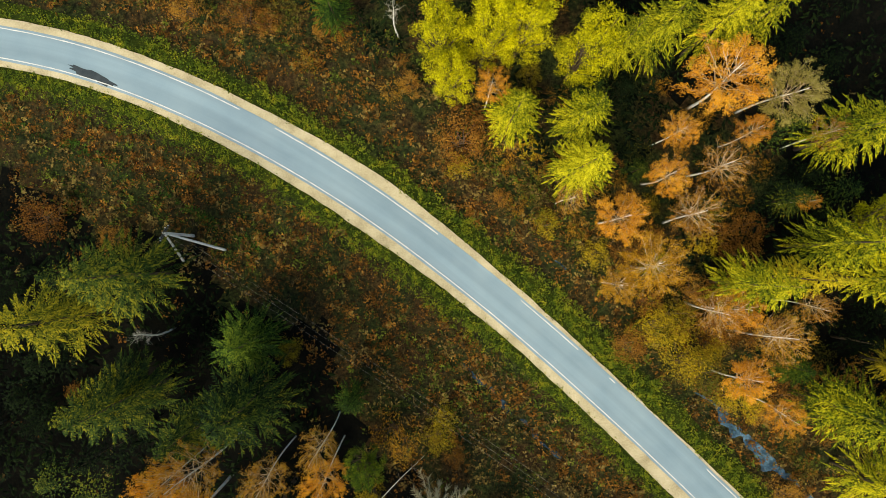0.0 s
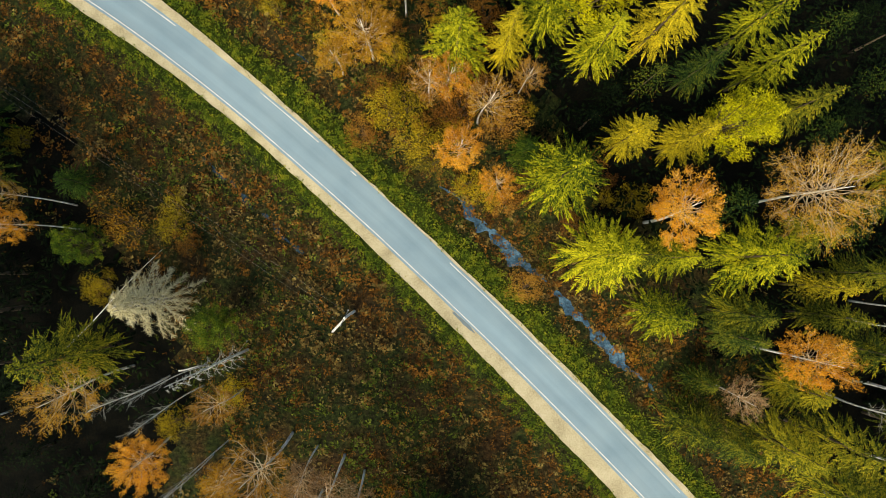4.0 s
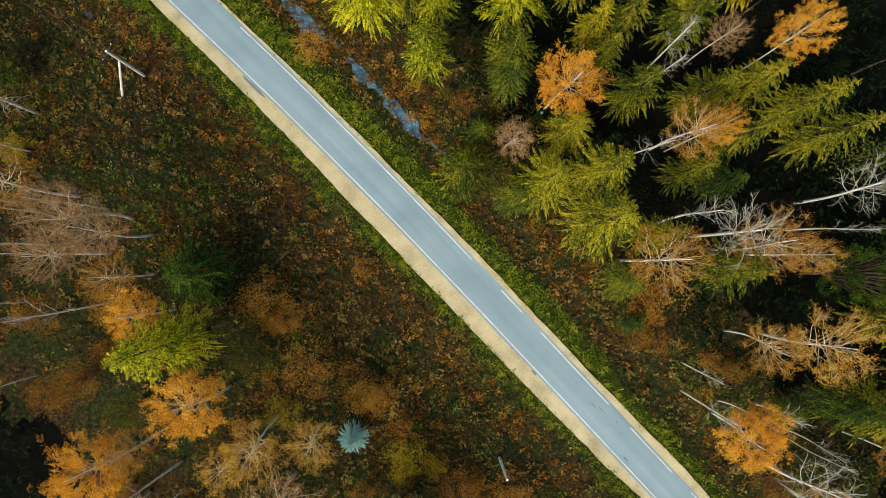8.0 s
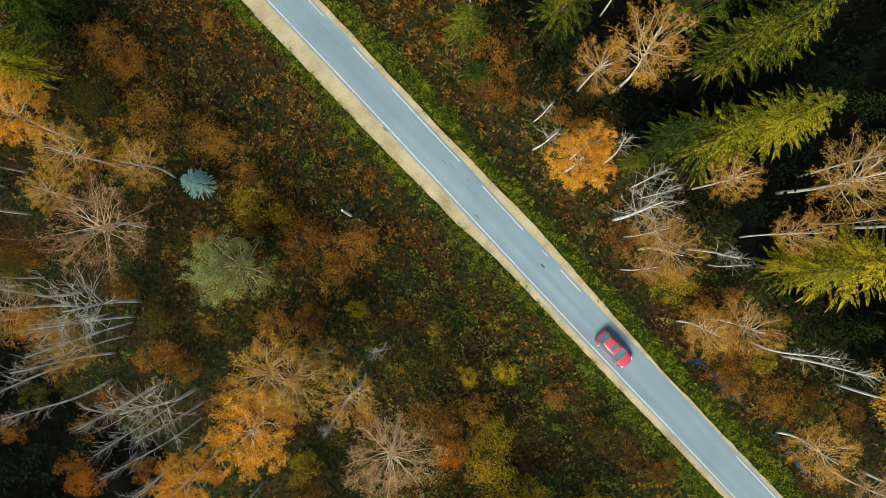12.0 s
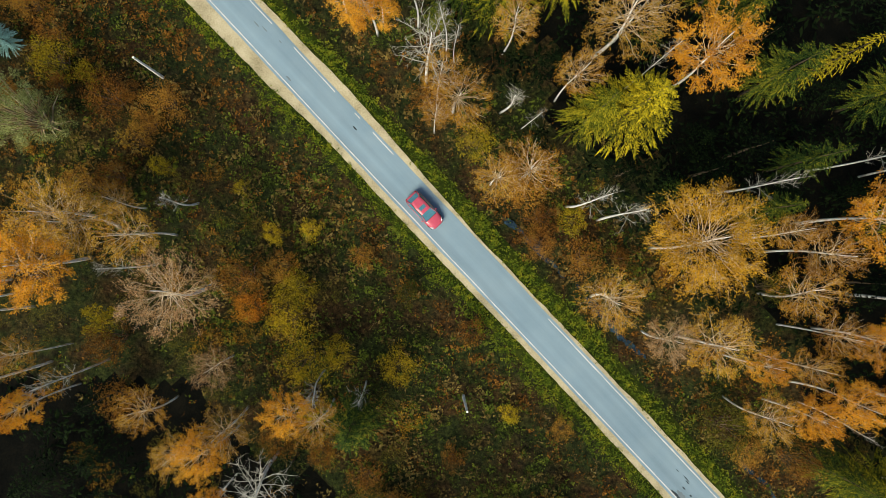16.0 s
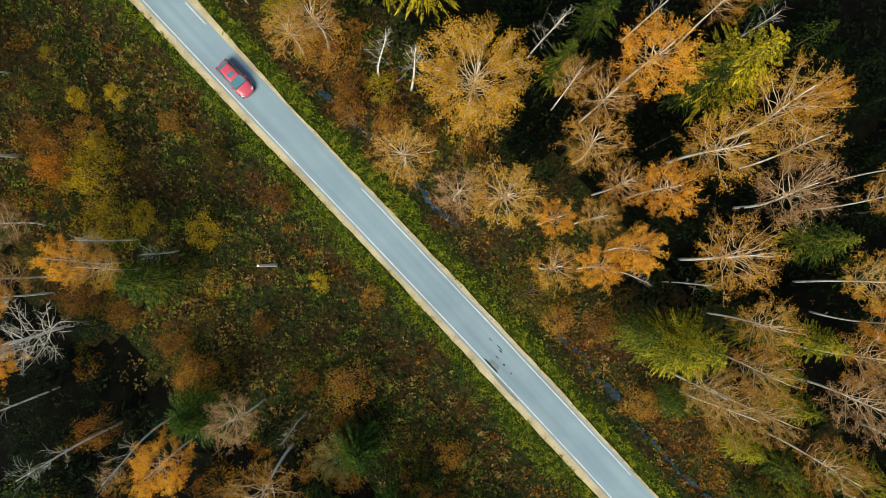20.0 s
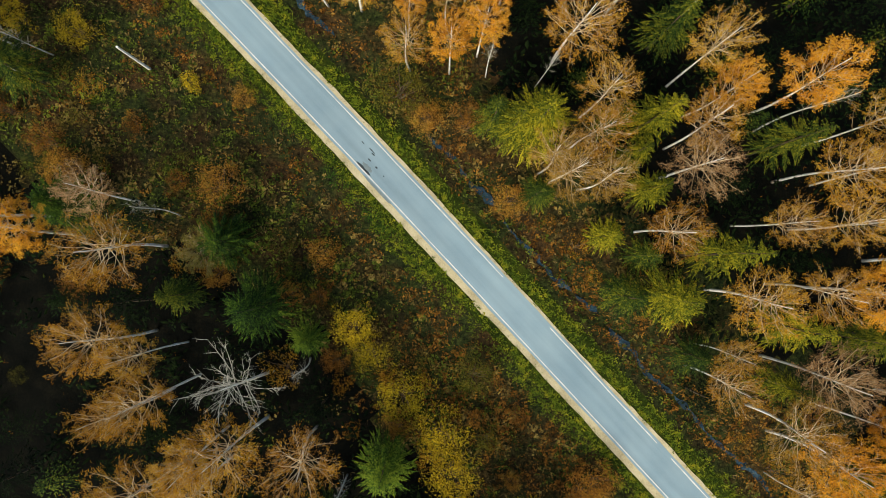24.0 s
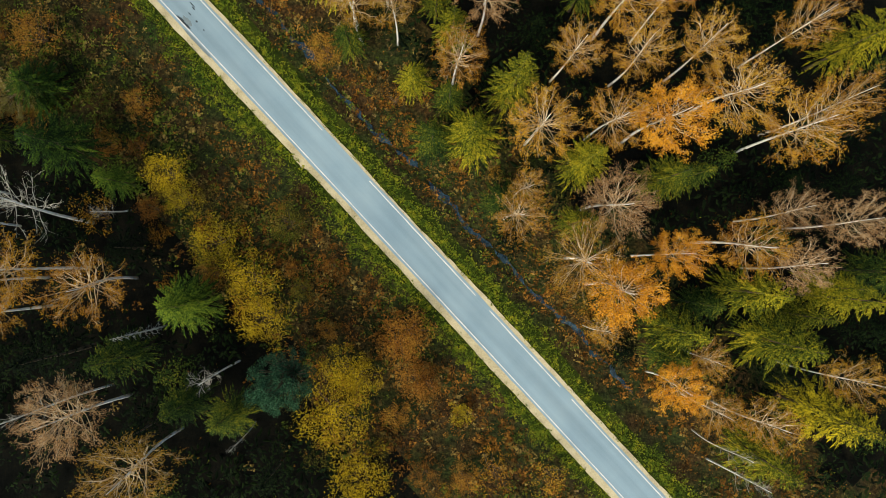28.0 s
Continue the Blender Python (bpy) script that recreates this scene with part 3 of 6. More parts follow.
def clump_shape(seed, tall, wide, clumps, per, size, low=0.25, puff=(0.22, 0.38)):
    """A crown of many leafy clumps on forking stems: bushes, aspens, pines."""
    rng = random.Random(seed)
    trunk, stems, green = Geo(), Geo(), Geo()
    centres = []
    for i in range(clumps):
        k = (i + 0.5) / clumps
        z = low + (1 - low) * (1 - (1 - k) ** 1.3)
        prof = math.sqrt(max(0.02, 1 - ((z - 0.55) / 0.5) ** 2)) if z > 0.55 else 0.75 + 0.25 * (z / 0.55)
        az = i * 2.39996 + rng.uniform(-0.4, 0.4)
        r = wide * prof * math.sqrt(rng.uniform(0.01, 1.0))
        centres.append(aim(az, 0) * r + Vector((0, 0, tall * z * rng.uniform(0.88, 1.02))))
    fork = Vector((0, 0, tall * low * 0.5))
    for i, c in enumerate(centres):
        if i % 2 == 0 or clumps < 14:
            foot = fork if tall > 6 else aim(rng.uniform(0, 6.3), 0) * 0.12 * wide
            mid = foot.lerp(c, 0.5) + Vector((0, 0, 0.06 * tall)) + any_way(rng) * 0.06 * wide
            w = 0.010 * tall
            stems.tube([foot, mid, c], [w, w * 0.6, w * 0.2], 4, False)
    if tall > 6:
        trunk.tube([Vector((0, 0, 0)), fork, Vector((0.1, 0, tall * 0.7))], [0.016 * tall, 0.013 * tall, 0.005 * tall], 6)
    for c in centres:
        rad = wide * rng.uniform(*puff)
        for j in range(per):
            d = any_way(rng)
            d.z = d.z * 0.7 + 0.12
            p = c + d * rad * rng.uniform(0.35, 1.08)
            way = (d * 0.6 + any_way(rng) * 0.9).normalized()
            green.spray(p, way * size * rng.uniform(1.6, 3.6), any_way(rng), size * rng.uniform(0.28, 0.6))
    return trunk.mesh("trunk", True), stems.mesh("branching", True), green.mesh("foliage")


def dead_shape(seed, full):
    """A dead conifer: a grey pole with drooping bare boughs, 12 m high."""
    rng = random.Random(seed)
    trunk, boughs, fuzz = Geo(), Geo(), Geo()
    trunk.tube([Vector((0.08 * math.sin(2 * k), 0.05 * k, 2.0 * k)) for k in range(7)], [0.17 * (1 - k / 6.6) + 0.01 for k in range(7)], 6)
    az = 0.0
    count = 64 if full else 54
    for i in range(count):
        az += 2.39996
        k = 0.14 + 0.85 * i / count
        reach = (3.0 if full else 1.5) * min(1.0, (1.07 - k) / 0.62) * rng.uniform(0.72, 1.1)
        out, side = aim(az, 0), aim(az + 1.571, 0)
        base = Vector((0, 0, 12 * k))
        path = [base + out * reach * q + Vector((0, 0, reach * (0.35 * q - 0.75 * q * q))) for q in (0, 0.35, 0.7, 1.0)]
        boughs.tube(path, [0.024, 0.019, 0.012, 0.005], 3, False)
        for j in range(90 if full else 12):
            q = rng.uniform(0.12, 1) ** 0.8
            p = base + out * reach * q + Vector((0, 0, reach * (0.35 * q - 0.75 * q * q)))
            way = (out * 0.55 + side * rng.choice((-1, 1)) * rng.uniform(0.15, 0.9) + Vector((0, 0, -0.55))) * (rng.uniform(0.25, 0.65) if full else rng.uniform(0.15, 0.4))
            (fuzz if full else boughs).spray(p, way, any_way(rng), 0.026 if full else 0.014)
    return trunk.mesh("trunk", True), boughs.mesh("branching"), fuzz.mesh("dry_foliage") if full else None


SPRUCES = [spruce_shape(s, d) for s, d in ((11, 1.15), (12, 1.25), (13, 1.1), (14, 1.3))]
FILL_SPRUCES = [spruce_shape(s, 0.62, 0.6) for s in (15, 16, 17)]
BIRCHES = [globe_shape(s) for s in (21, 22, 23, 24, 25, 26)]
BIG_BIRCHES = [globe_shape(s, 64, 7, 1.45) for s in (91, 92)]
BARE = [bare_shape(s) for s in (27, 28, 29, 30)]
SLIM = [bare_shape(s, 15, 5, True) for s in (35, 36, 37, 38)]
ASPENS = [clump_shape(s, 14.0, 3.2, 90, 170, 0.085, 0.3, (0.15, 0.27)) for s in (31, 32, 33)]
PINES = [clump_shape(s, 10.0, 3.0, 120, 130, 0.07, 0.3, (0.11, 0.19)) for s in (41, 42)]
BUSHES = [clump_shape(s, 3.0, 1.6, 24, 70, 0.060, 0.3) for s in (51, 52, 53, 54)]
THICKETS = [clump_shape(s, 3.0, 1.6, 36, 74, 0.046, 0.3) for s in (55, 56)]
SPARSE = [clump_shape(s, 3.0, 1.6, 22, 32, 0.052, 0.3) for s in (61, 62)]
WILLOWS = [clump_shape(s, 9.0, 3.2, 120, 120, 0.06, 0.25, (0.10, 0.20)) for s in (71,)]
DEAD, SNAG = dead_shape(81, True), dead_shape(82, False)
grow = random.Random(5)


def thing(name, x, y, wide, tall, label, category, group=""):
    ob = new(name)
    ob.empty_display_size = 0.5
    ob.matrix_basis = pose(x, y, -0.42, 0, 0, grow.uniform(0, 360)) @ Matrix.Diagonal((wide, wide, tall, 1))
    return tagged(ob, label, category, group)


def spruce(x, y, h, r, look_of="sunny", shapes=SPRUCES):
    words = {"sunny": "tall spruce with drooping boughs coloured sunlit yellow-green", "bright": "spruce coloured lime-yellow as if in full sun", "deep": "dense deep-green spruce at the edge of the heath", "dark": "spruce in the wood with needles coloured shade-dark", "green": "mid-green spruce with lighter tips deep in the wood", "golden": "golden yellow-tipped conifer in low sun", "blue": "small pale blue-green spruce in the heath"}
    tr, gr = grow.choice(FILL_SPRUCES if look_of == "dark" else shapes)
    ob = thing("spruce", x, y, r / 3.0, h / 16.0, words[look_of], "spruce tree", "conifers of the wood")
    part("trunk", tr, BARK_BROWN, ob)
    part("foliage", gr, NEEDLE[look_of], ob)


def birch(x, y, h, r, look_of="rust"):
    words = {"orange": "white-stemmed birch full of bright orange leaves", "yellow": "birch with dull golden-yellow leaves", "rust": "slender birch with sparse rusty leaves and pale twigs", "tan": "birch with thin dry tan leaves and pale twigs", "olive": "broadleaf tree in dull olive-yellow leaf", "ochre": "birch with ochre-yellow leaves thinning over pale limbs", "bare": "leafless pale grey tree with " + ("spreading" if r > 3.1 else "short steep") + " bare branches"}
    tr, li, coats = grow.choice((BARE if r > 3.1 else SLIM) if look_of == "bare" else BIG_BIRCHES if r > 4.5 else BIRCHES)
    ob = thing("birch", x, y, r / 3.4, h / 18.0, words[look_of], "birch tree", "broadleaf trees of the wood")
    part("trunk", tr, BARK_WHITE, ob)
    part("branching", li, LIMB_BARE if look_of == "bare" else LIMB, ob)
    if look_of != "bare":
        part("foliage", coats[{"orange": "full", "yellow": "full", "olive": "full", "rust": "mid", "ochre": "mid", "tan": "mid"}[look_of]], LEAF[{"yellow": "gold", "olive": "sallow"}.get(look_of, look_of)], ob)


def aspen(x, y, h, r):
    tr, st, gr = ASPENS[grow.randrange(3)]
    ob = thing("aspen", x, y, r / 3.4, h / 14.0, "broad leafy tree in bright lime-yellow autumn leaf", "broadleaf tree", "broadleaf trees of the wood")
    part("trunk", tr, BARK_BROWN, ob)
    tagged(part("branching", st, BARK_BROWN, ob), kind="stuff")
    part("foliage", gr, LEAF["lime"], ob)


def pine(x, y, h, r, look_of="pine"):
    words = {"pine": "rounded dark green pine at the edge of the heath", "teal": "dense blue-green conifer in the shaded wood"}
    tr, st, gr = PINES[grow.randrange(2)]
    ob = thing("pine", x, y, r / 3.2, h / 10.0, words[look_of], "pine tree", "conifers of the wood")
    part("trunk", tr, BARK_BROWN, ob)
    tagged(part("branching", st, BARK_BROWN, ob), kind="stuff")
    part("foliage", gr, NEEDLE[look_of], ob)


def bush(x, y, h, r, look_of="orange"):
    words = {"orange": "low shrub with orange-brown autumn leaves", "yellow": "shrub with mustard-yellow autumn leaves", "olive": "olive-green leafy shrub in the heath", "bare": "nearly leafless brown shrub of fine twigs", "pale": "large pale grey-green willow shrub", "mustard": "tall shrub in bright mustard-yellow leaf", "flame": "shrub in flaming orange-red leaf"}
    if look_of == "pale":
        tr, st, gr = WILLOWS[0]
        ob = thing("willow", x, y, r / 3.4, h / 9.0, words[look_of], "willow", "shrubs")
    else:
        tr, st, gr = grow.choice(SPARSE if look_of == "bare" else THICKETS if r > 1.7 else BUSHES)
        ob = thing("shrub", x, y, r / 1.5, h / 3.0, words[look_of], "shrub", "shrubs")
    if look_of == "pale":
        part("trunk", tr, STEM, ob)
    tagged(part("branching", st, LIMB if look_of == "pale" else STEM, ob), kind="stuff" if look_of == "pale" else "")
    part("foliage", gr, LEAF[{"bare": "rust", "orange": "russet"}.get(look_of, look_of)], ob)


def dead_spruce(x, y, h, r):
    ob = thing("dead_spruce", x, y, r / 3.0, h / 12.0, "dead spruce with cream-grey drooping feathery dry boughs", "dead tree")
    part("trunk", DEAD[0], BARK_GREY, ob)
    part("branching", DEAD[1], BARK_PALE, ob)
    part("dry_foliage", DEAD[2], NEEDLE["grey"], ob)


def snag(x, y, h, r):
    ob = thing("dead_tree", x, y, r / 1.6, h / 12.0, "bare grey dead stem with short broken branches", "dead tree")
    part("trunk", SNAG[0], BARK_PALE, ob)
    tagged(part("branching", SNAG[1], BARK_PALE, ob), kind="stuff")


aspen(1.0, 20.4, 16.0, 2.7)
aspen(5.5, 20.7, 16.0, 3.0)
aspen(9.0, 21.5, 16.0, 3.0)
aspen(14.6, 19.3, 16.0, 3.1)
aspen(2.0, 16.9, 14.0, 2.3)
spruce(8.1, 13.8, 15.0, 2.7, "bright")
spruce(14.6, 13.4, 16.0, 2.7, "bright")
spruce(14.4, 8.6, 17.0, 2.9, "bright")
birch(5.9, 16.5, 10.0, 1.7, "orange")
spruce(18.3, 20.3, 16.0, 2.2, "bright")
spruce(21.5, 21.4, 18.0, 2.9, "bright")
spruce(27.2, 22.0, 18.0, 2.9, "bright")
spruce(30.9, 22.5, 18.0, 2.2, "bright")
birch(27.7, 16.8, 14.0, 4.0, "orange")
birch(33.4, 15.3, 14.0, 3.1, "olive")
birch(24.0, 12.2, 11.0, 1.8, "orange")
birch(31.0, 12.2, 11.0, 1.6, "orange")
birch(27.9, 8.8, 12.0, 2.5, "rust")
birch(22.9, 7.9, 11.0, 2.1, "orange")
birch(25.2, 4.3, 12.0, 2.7, "rust")
birch(18.0, 3.8, 12.0, 2.7, "orange")
birch(21.5, -0.7, 11.0, 3.2, "yellow")
birch(18.5, -2.6, 9.0, 2.0, "yellow")
bush(3.2, 12.5, 4.0, 3.4, "orange")
birch(13.8, 5.9, 8.0, 1.6, "rust")
bush(11.8, 3.6, 6.0, 1.6, "yellow")
bush(16.4, 6.9, 5.0, 1.7, "bare")
spruce(21.3, 9.1, 6.0, 1.5, "green")
spruce(30.2, -2.4, 18.0, 3.1, "bright")
spruce(34.9, -1.9, 17.0, 2.0, "golden")
spruce(38.5, 1.4, 18.0, 3.4, "bright")
spruce(39.7, 11.9, 19.0, 3.3, "bright")
birch(38.0, 12.0, 12.0, 1.8, "rust")
birch(37.5, 5.7, 8.0, 0.9, "orange")
spruce(37.0, 6.1, 8.0, 1.9, "green")
birch(29.5, -4.9, 11.0, 2.3, "orange")
birch(27.6, -5.2, 11.0, 2.5, "rust")
birch(37.1, -4.7, 11.0, 1.7, "rust")
birch(33.1, -7.5, 12.0, 2.6, "rust")
birch(30.5, -11.6, 11.0, 2.5, "orange")
birch(34.0, -15.0, 11.0, 1.8, "orange")
bush(28.0, -11.8, 5.0, 2.9, "olive")
bush(23.2, -7.1, 6.0, 2.6, "yellow")
bush(20.6, -9.0, 4.0, 2.1, "orange")
spruce(39.9, -14.5, 18.0, 3.8, "bright")
spruce(-9.9, 25.1, 8.0, 2.1, "deep")
birch(-3.6, 23.8, 9.0, 2.0, "bare")
bush(-25.2, 25.9, 4.0, 2.1, "orange")
bush(-19.4, 25.4, 4.0, 2.3, "orange")
bush(-16.9, 24.4, 3.0, 1.5, "orange")
bush(-39.7, 3.9, 4.0, 2.6, "orange")
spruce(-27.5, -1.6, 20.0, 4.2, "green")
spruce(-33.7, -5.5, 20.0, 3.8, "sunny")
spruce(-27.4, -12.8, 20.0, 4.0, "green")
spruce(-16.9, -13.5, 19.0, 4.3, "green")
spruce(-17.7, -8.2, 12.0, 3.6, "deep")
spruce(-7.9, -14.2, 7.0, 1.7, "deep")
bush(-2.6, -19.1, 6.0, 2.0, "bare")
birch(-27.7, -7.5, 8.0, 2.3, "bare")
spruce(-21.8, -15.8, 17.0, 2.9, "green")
bush(8.3, 12.0, 3.0, 2.4, "bare")
bush(27.7, -3.7, 4.0, 2.1, "orange")
birch(-9.4, -16.3, 19.0, 1.8, "rust")
birch(-9.0, -19.0, 19.0, 1.9, "orange")
birch(-13.9, -18.8, 20.0, 2.0, "rust")
birch(-22.2, -18.8, 22.0, 2.0, "orange")
birch(-19.6, -17.7, 22.0, 2.7, "rust")
birch(-20.9, -22.8, 20.0, 3.4, "orange")
birch(-25.4, -23.7, 20.0, 2.4, "orange")
spruce(-17.4, -25.4, 16.0, 2.2, "green")
pine(-6.4, -20.5, 9.0, 2.2)
bush(-6.0, -24.8, 4.0, 1.8, "yellow")
spruce(-29.5, -13.0, 18.0, 2.9, "sunny")
spruce(-29.1, -17.3, 15.0, 3.0, "dark")
bush(-32.8, 2.0, 3.0, 1.8, "orange")
bush(0.9, -18.6, 3.0, 1.8, "yellow")
bush(2.7, -20.6, 3.0, 1.1, "orange")
bush(25.2, -6.3, 5.0, 2.6, "yellow")
bush(20.9, 0.7, 5.0, 2.0, "orange")
bush(30.6, -6.9, 6.0, 2.3, "orange")
bush(35.3, -8.1, 6.0, 2.6, "orange")
dead_spruce(0.5, -26.1, 13.0, 3.8)
pine(6.2, -28.6, 8.0, 2.7)
spruce(-5.0, -30.7, 18.0, 3.6, "sunny")
birch(-3.5, -33.4, 18.0, 3.0, "rust")
birch(0.4, -34.2, 17.0, 2.0, "bare")
birch(7.7, -35.6, 12.0, 2.1, "rust")
spruce(-14.2, -23.3, 13.0, 3.0, "dark")
spruce(-13.8, -26.9, 18.0, 4.1, "dark")
spruce(-14.2, -32.0, 17.0, 3.9, "dark")
birch(-16.2, -37.4, 10.0, 2.0, "orange")
bush(1.0, -38.7, 3.0, 1.8, "yellow")
bush(-14.6, -9.6, 3.0, 1.5, "yellow")
aspen(42.3, 3.0, 17.0, 3.4)
aspen(46.1, 4.5, 17.0, 2.9)
spruce(49.6, -0.1, 18.0, 3.0, "golden")
spruce(43.8, -2.0, 16.0, 2.8, "bright")
bush(22.7, -4.5, 4.0, 1.7, "orange")
spruce(46.6, -10.6, 15.0, 2.2, "golden")
spruce(52.0, -10.9, 15.0, 2.2, "golden")
aspen(55.6, -9.9, 16.0, 3.2)
birch(50.1, -17.9, 17.0, 3.6, "orange")
spruce(43.4, -21.9, 19.0, 3.7, "bright")
spruce(50.2, -22.1, 15.0, 2.2, "bright")
spruce(57.5, -22.0, 18.0, 3.7, "bright")
spruce(49.3, -27.5, 16.0, 2.5, "bright")
spruce(53.4, -4.1, 14.0, 2.0, "green")
spruce(59.3, -4.2, 18.0, 2.4, "bright")
spruce(58.4, -0.0, 18.0, 2.4, "bright")
spruce(43.5, -8.4, 8.0, 2.1, "dark")
bush(54.2, -38.5, 8.0, 3.1, "olive")
spruce(57.2, -29.8, 13.0, 2.0, "green")
bush(29.1, -7.4, 4.0, 1.7, "orange")
bush(37.4, -25.1, 3.0, 2.1, "orange")
bush(33.6, -15.6, 3.0, 1.5, "yellow")
spruce(37.4, -11.2, 7.0, 1.9, "deep")
birch(61.8, -16.4, 19.0, 4.9, "rust")
spruce(73.5, -13.5, 18.0, 3.4, "sunny")
spruce(76.9, -11.7, 18.0, 2.0, "golden")
spruce(61.5, -8.4, 17.0, 2.2, "sunny")
spruce(68.6, -23.7, 14.0, 2.0, "sunny")
spruce(65.1, -25.0, 14.0, 1.8, "golden")
spruce(65.8, -27.9, 14.0, 2.0, "sunny")
spruce(63.8, -19.9, 14.0, 2.5, "sunny")
spruce(73.6, -24.3, 16.0, 2.8, "sunny")
birch(72.2, -29.0, 12.0, 2.3, "bare")
spruce(68.9, -31.1, 15.0, 2.5, "sunny")
spruce(75.5, -31.6, 15.0, 2.6, "sunny")
birch(62.0, -31.5, 16.0, 3.2, "orange")
spruce(62.8, -34.8, 13.0, 2.5, "sunny")
spruce(57.3, -27.6, 14.0, 2.6, "sunny")
birch(57.5, -35.8, 10.0, 2.2, "tan")
spruce(52.8, -38.5, 12.0, 2.8, "sunny")
spruce(60.4, -39.8, 16.0, 3.0, "sunny")
spruce(64.8, -39.2, 20.0, 2.8, "sunny")
spruce(64.8, -43.6, 20.0, 3.5, "sunny")
spruce(70.7, -44.8, 16.0, 2.0, "sunny")
spruce(58.0, -40.9, 10.0, 2.1, "green")
birch(69.4, -47.2, 20.0, 3.6, "rust")
birch(72.8, -35.9, 18.0, 2.7, "rust")
birch(74.8, -35.5, 17.0, 1.6, "orange")
birch(70.1, -36.9, 14.0, 2.5, "bare")
spruce(77.7, -39.8, 12.0, 2.0, "green")
birch(74.0, -42.9, 16.0, 3.1, "bare")
spruce(54.6, -34.6, 8.0, 1.8, "green")
spruce(47.4, -21.9, 13.0, 2.0, "sunny")
bush(51.3, -29.8, 2.0, 0.9, "olive")
snag(8.3, -31.6, 21.0, 1.4)
birch(12.8, -40.2, 19.0, 3.4, "rust")
birch(8.6, -42.1, 14.0, 1.8, "yellow")
birch(16.0, -41.8, 16.0, 2.1, "tan")
birch(18.4, -43.3, 17.0, 3.3, "tan")
birch(16.6, -46.6, 17.0, 2.9, "tan")
birch(20.8, -48.6, 14.0, 2.4, "rust")
birch(3.9, -47.9, 10.0, 2.8, "orange")
birch(0.3, -41.1, 10.0, 2.8, "orange")
birch(2.8, -49.1, 15.0, 3.1, "rust")
birch(6.4, -51.3, 11.0, 1.8, "orange")
birch(6.5, -40.8, 19.0, 1.4, "bare")
birch(4.3, -42.8, 19.0, 1.4, "bare")
birch(9.2, -46.0, 20.0, 1.9, "bare")
birch(10.8, -46.5, 20.0, 1.5, "bare")
birch(4.2, -35.3, 19.0, 1.7, "bare")
birch(3.8, -33.0, 19.0, 1.5, "bare")
spruce(27.1, -48.3, 12.0, 3.3, "deep")
bush(32.6, -50.9, 5.0, 2.4, "orange")
bush(35.5, -52.7, 5.0, 2.0, "orange")
bush(24.0, -46.7, 4.0, 1.6, "bare")
bush(42.5, -48.0, 2.0, 1.2, "orange")
bush(-3.9, -17.7, 6.0, 2.3, "bare")
bush(1.4, -16.5, 3.0, 1.5, "yellow")
bush(7.2, -35.7, 3.0, 1.8, "yellow")
bush(26.5, -10.7, 5.0, 2.6, "yellow")
spruce(77.8, -35.8, 18.0, 2.1, "sunny")
spruce(73.9, -38.9, 15.0, 2.0, "sunny")
spruce(86.0, -35.7, 18.0, 2.5, "sunny")
spruce(84.3, -32.7, 17.0, 2.2, "sunny")
birch(88.5, -40.7, 17.0, 3.3, "bare")
birch(79.2, -45.9, 18.0, 3.1, "rust")
birch(76.6, -44.8, 18.0, 3.5, "bare")
birch(83.0, -46.8, 17.0, 2.1, "rust")
spruce(78.0, -48.0, 15.0, 2.9, "sunny")
spruce(69.0, -49.3, 9.0, 2.3, "green")
pine(89.6, -48.7, 18.0, 3.1)
birch(88.0, -44.5, 15.0, 1.8, "bare")
birch(80.7, -55.2, 14.0, 2.6, "rust")
birch(83.9, -54.7, 19.0, 3.5, "rust")
spruce(93.4, -53.0, 17.0, 2.9, "sunny")
spruce(91.7, -61.5, 16.0, 3.8, "sunny")
spruce(88.2, -61.1, 14.0, 2.2, "green")
birch(92.8, -65.4, 14.0, 2.4, "rust")
birch(76.3, -58.5, 10.0, 1.8, "bare")
birch(78.9, -63.7, 13.0, 3.3, "orange")
birch(83.0, -62.0, 12.0, 2.3, "bare")
birch(84.9, -68.1, 14.0, 3.7, "bare")
birch(87.6, -72.1, 12.0, 3.3, "rust")
birch(92.8, -72.4, 12.0, 2.7, "bare")
spruce(76.1, -54.2, 7.0, 2.1, "dark")
spruce(70.1, -53.4, 5.0, 1.7, "green")
bush(71.0, -51.9, 4.0, 2.3, "orange")
bush(84.9, -70.6, 4.0, 2.0, "orange")
spruce(26.1, -54.6, 21.0, 3.4, "bright")
birch(23.0, -52.1, 14.0, 2.4, "orange")
birch(28.4, -59.8, 16.0, 3.5, "orange")
bush(37.5, -58.1, 5.0, 2.9, "orange")
bush(31.3, -57.0, 5.0, 2.3, "olive")
birch(34.1, -63.6, 17.0, 2.9, "rust")
birch(38.5, -64.0, 12.0, 2.7, "rust")
spruce(41.7, -65.1, 6.0, 1.5, "blue")
bush(44.3, -61.1, 4.0, 1.9, "orange")
bush(46.6, -64.2, 4.0, 1.5, "orange")
bush(46.9, -67.0, 5.0, 2.3, "yellow")
birch(36.0, -69.9, 15.0, 4.4, "tan")
bush(25.6, -72.1, 9.0, 1.7, "orange")
bush(42.9, -71.0, 5.0, 1.8, "orange")
bush(46.3, -73.6, 13.0, 4.0, "pale")
bush(52.3, -70.9, 4.0, 2.8, "orange")
bush(58.1, -71.2, 4.0, 2.3, "orange")
bush(55.2, -75.3, 5.0, 1.7, "bare")
bush(57.8, -77.8, 4.0, 1.2, "yellow")
birch(20.6, -64.9, 17.0, 3.5, "orange")
birch(23.4, -63.6, 16.0, 2.0, "rust")
bush(13.3, -59.6, 8.0, 2.2, "orange")
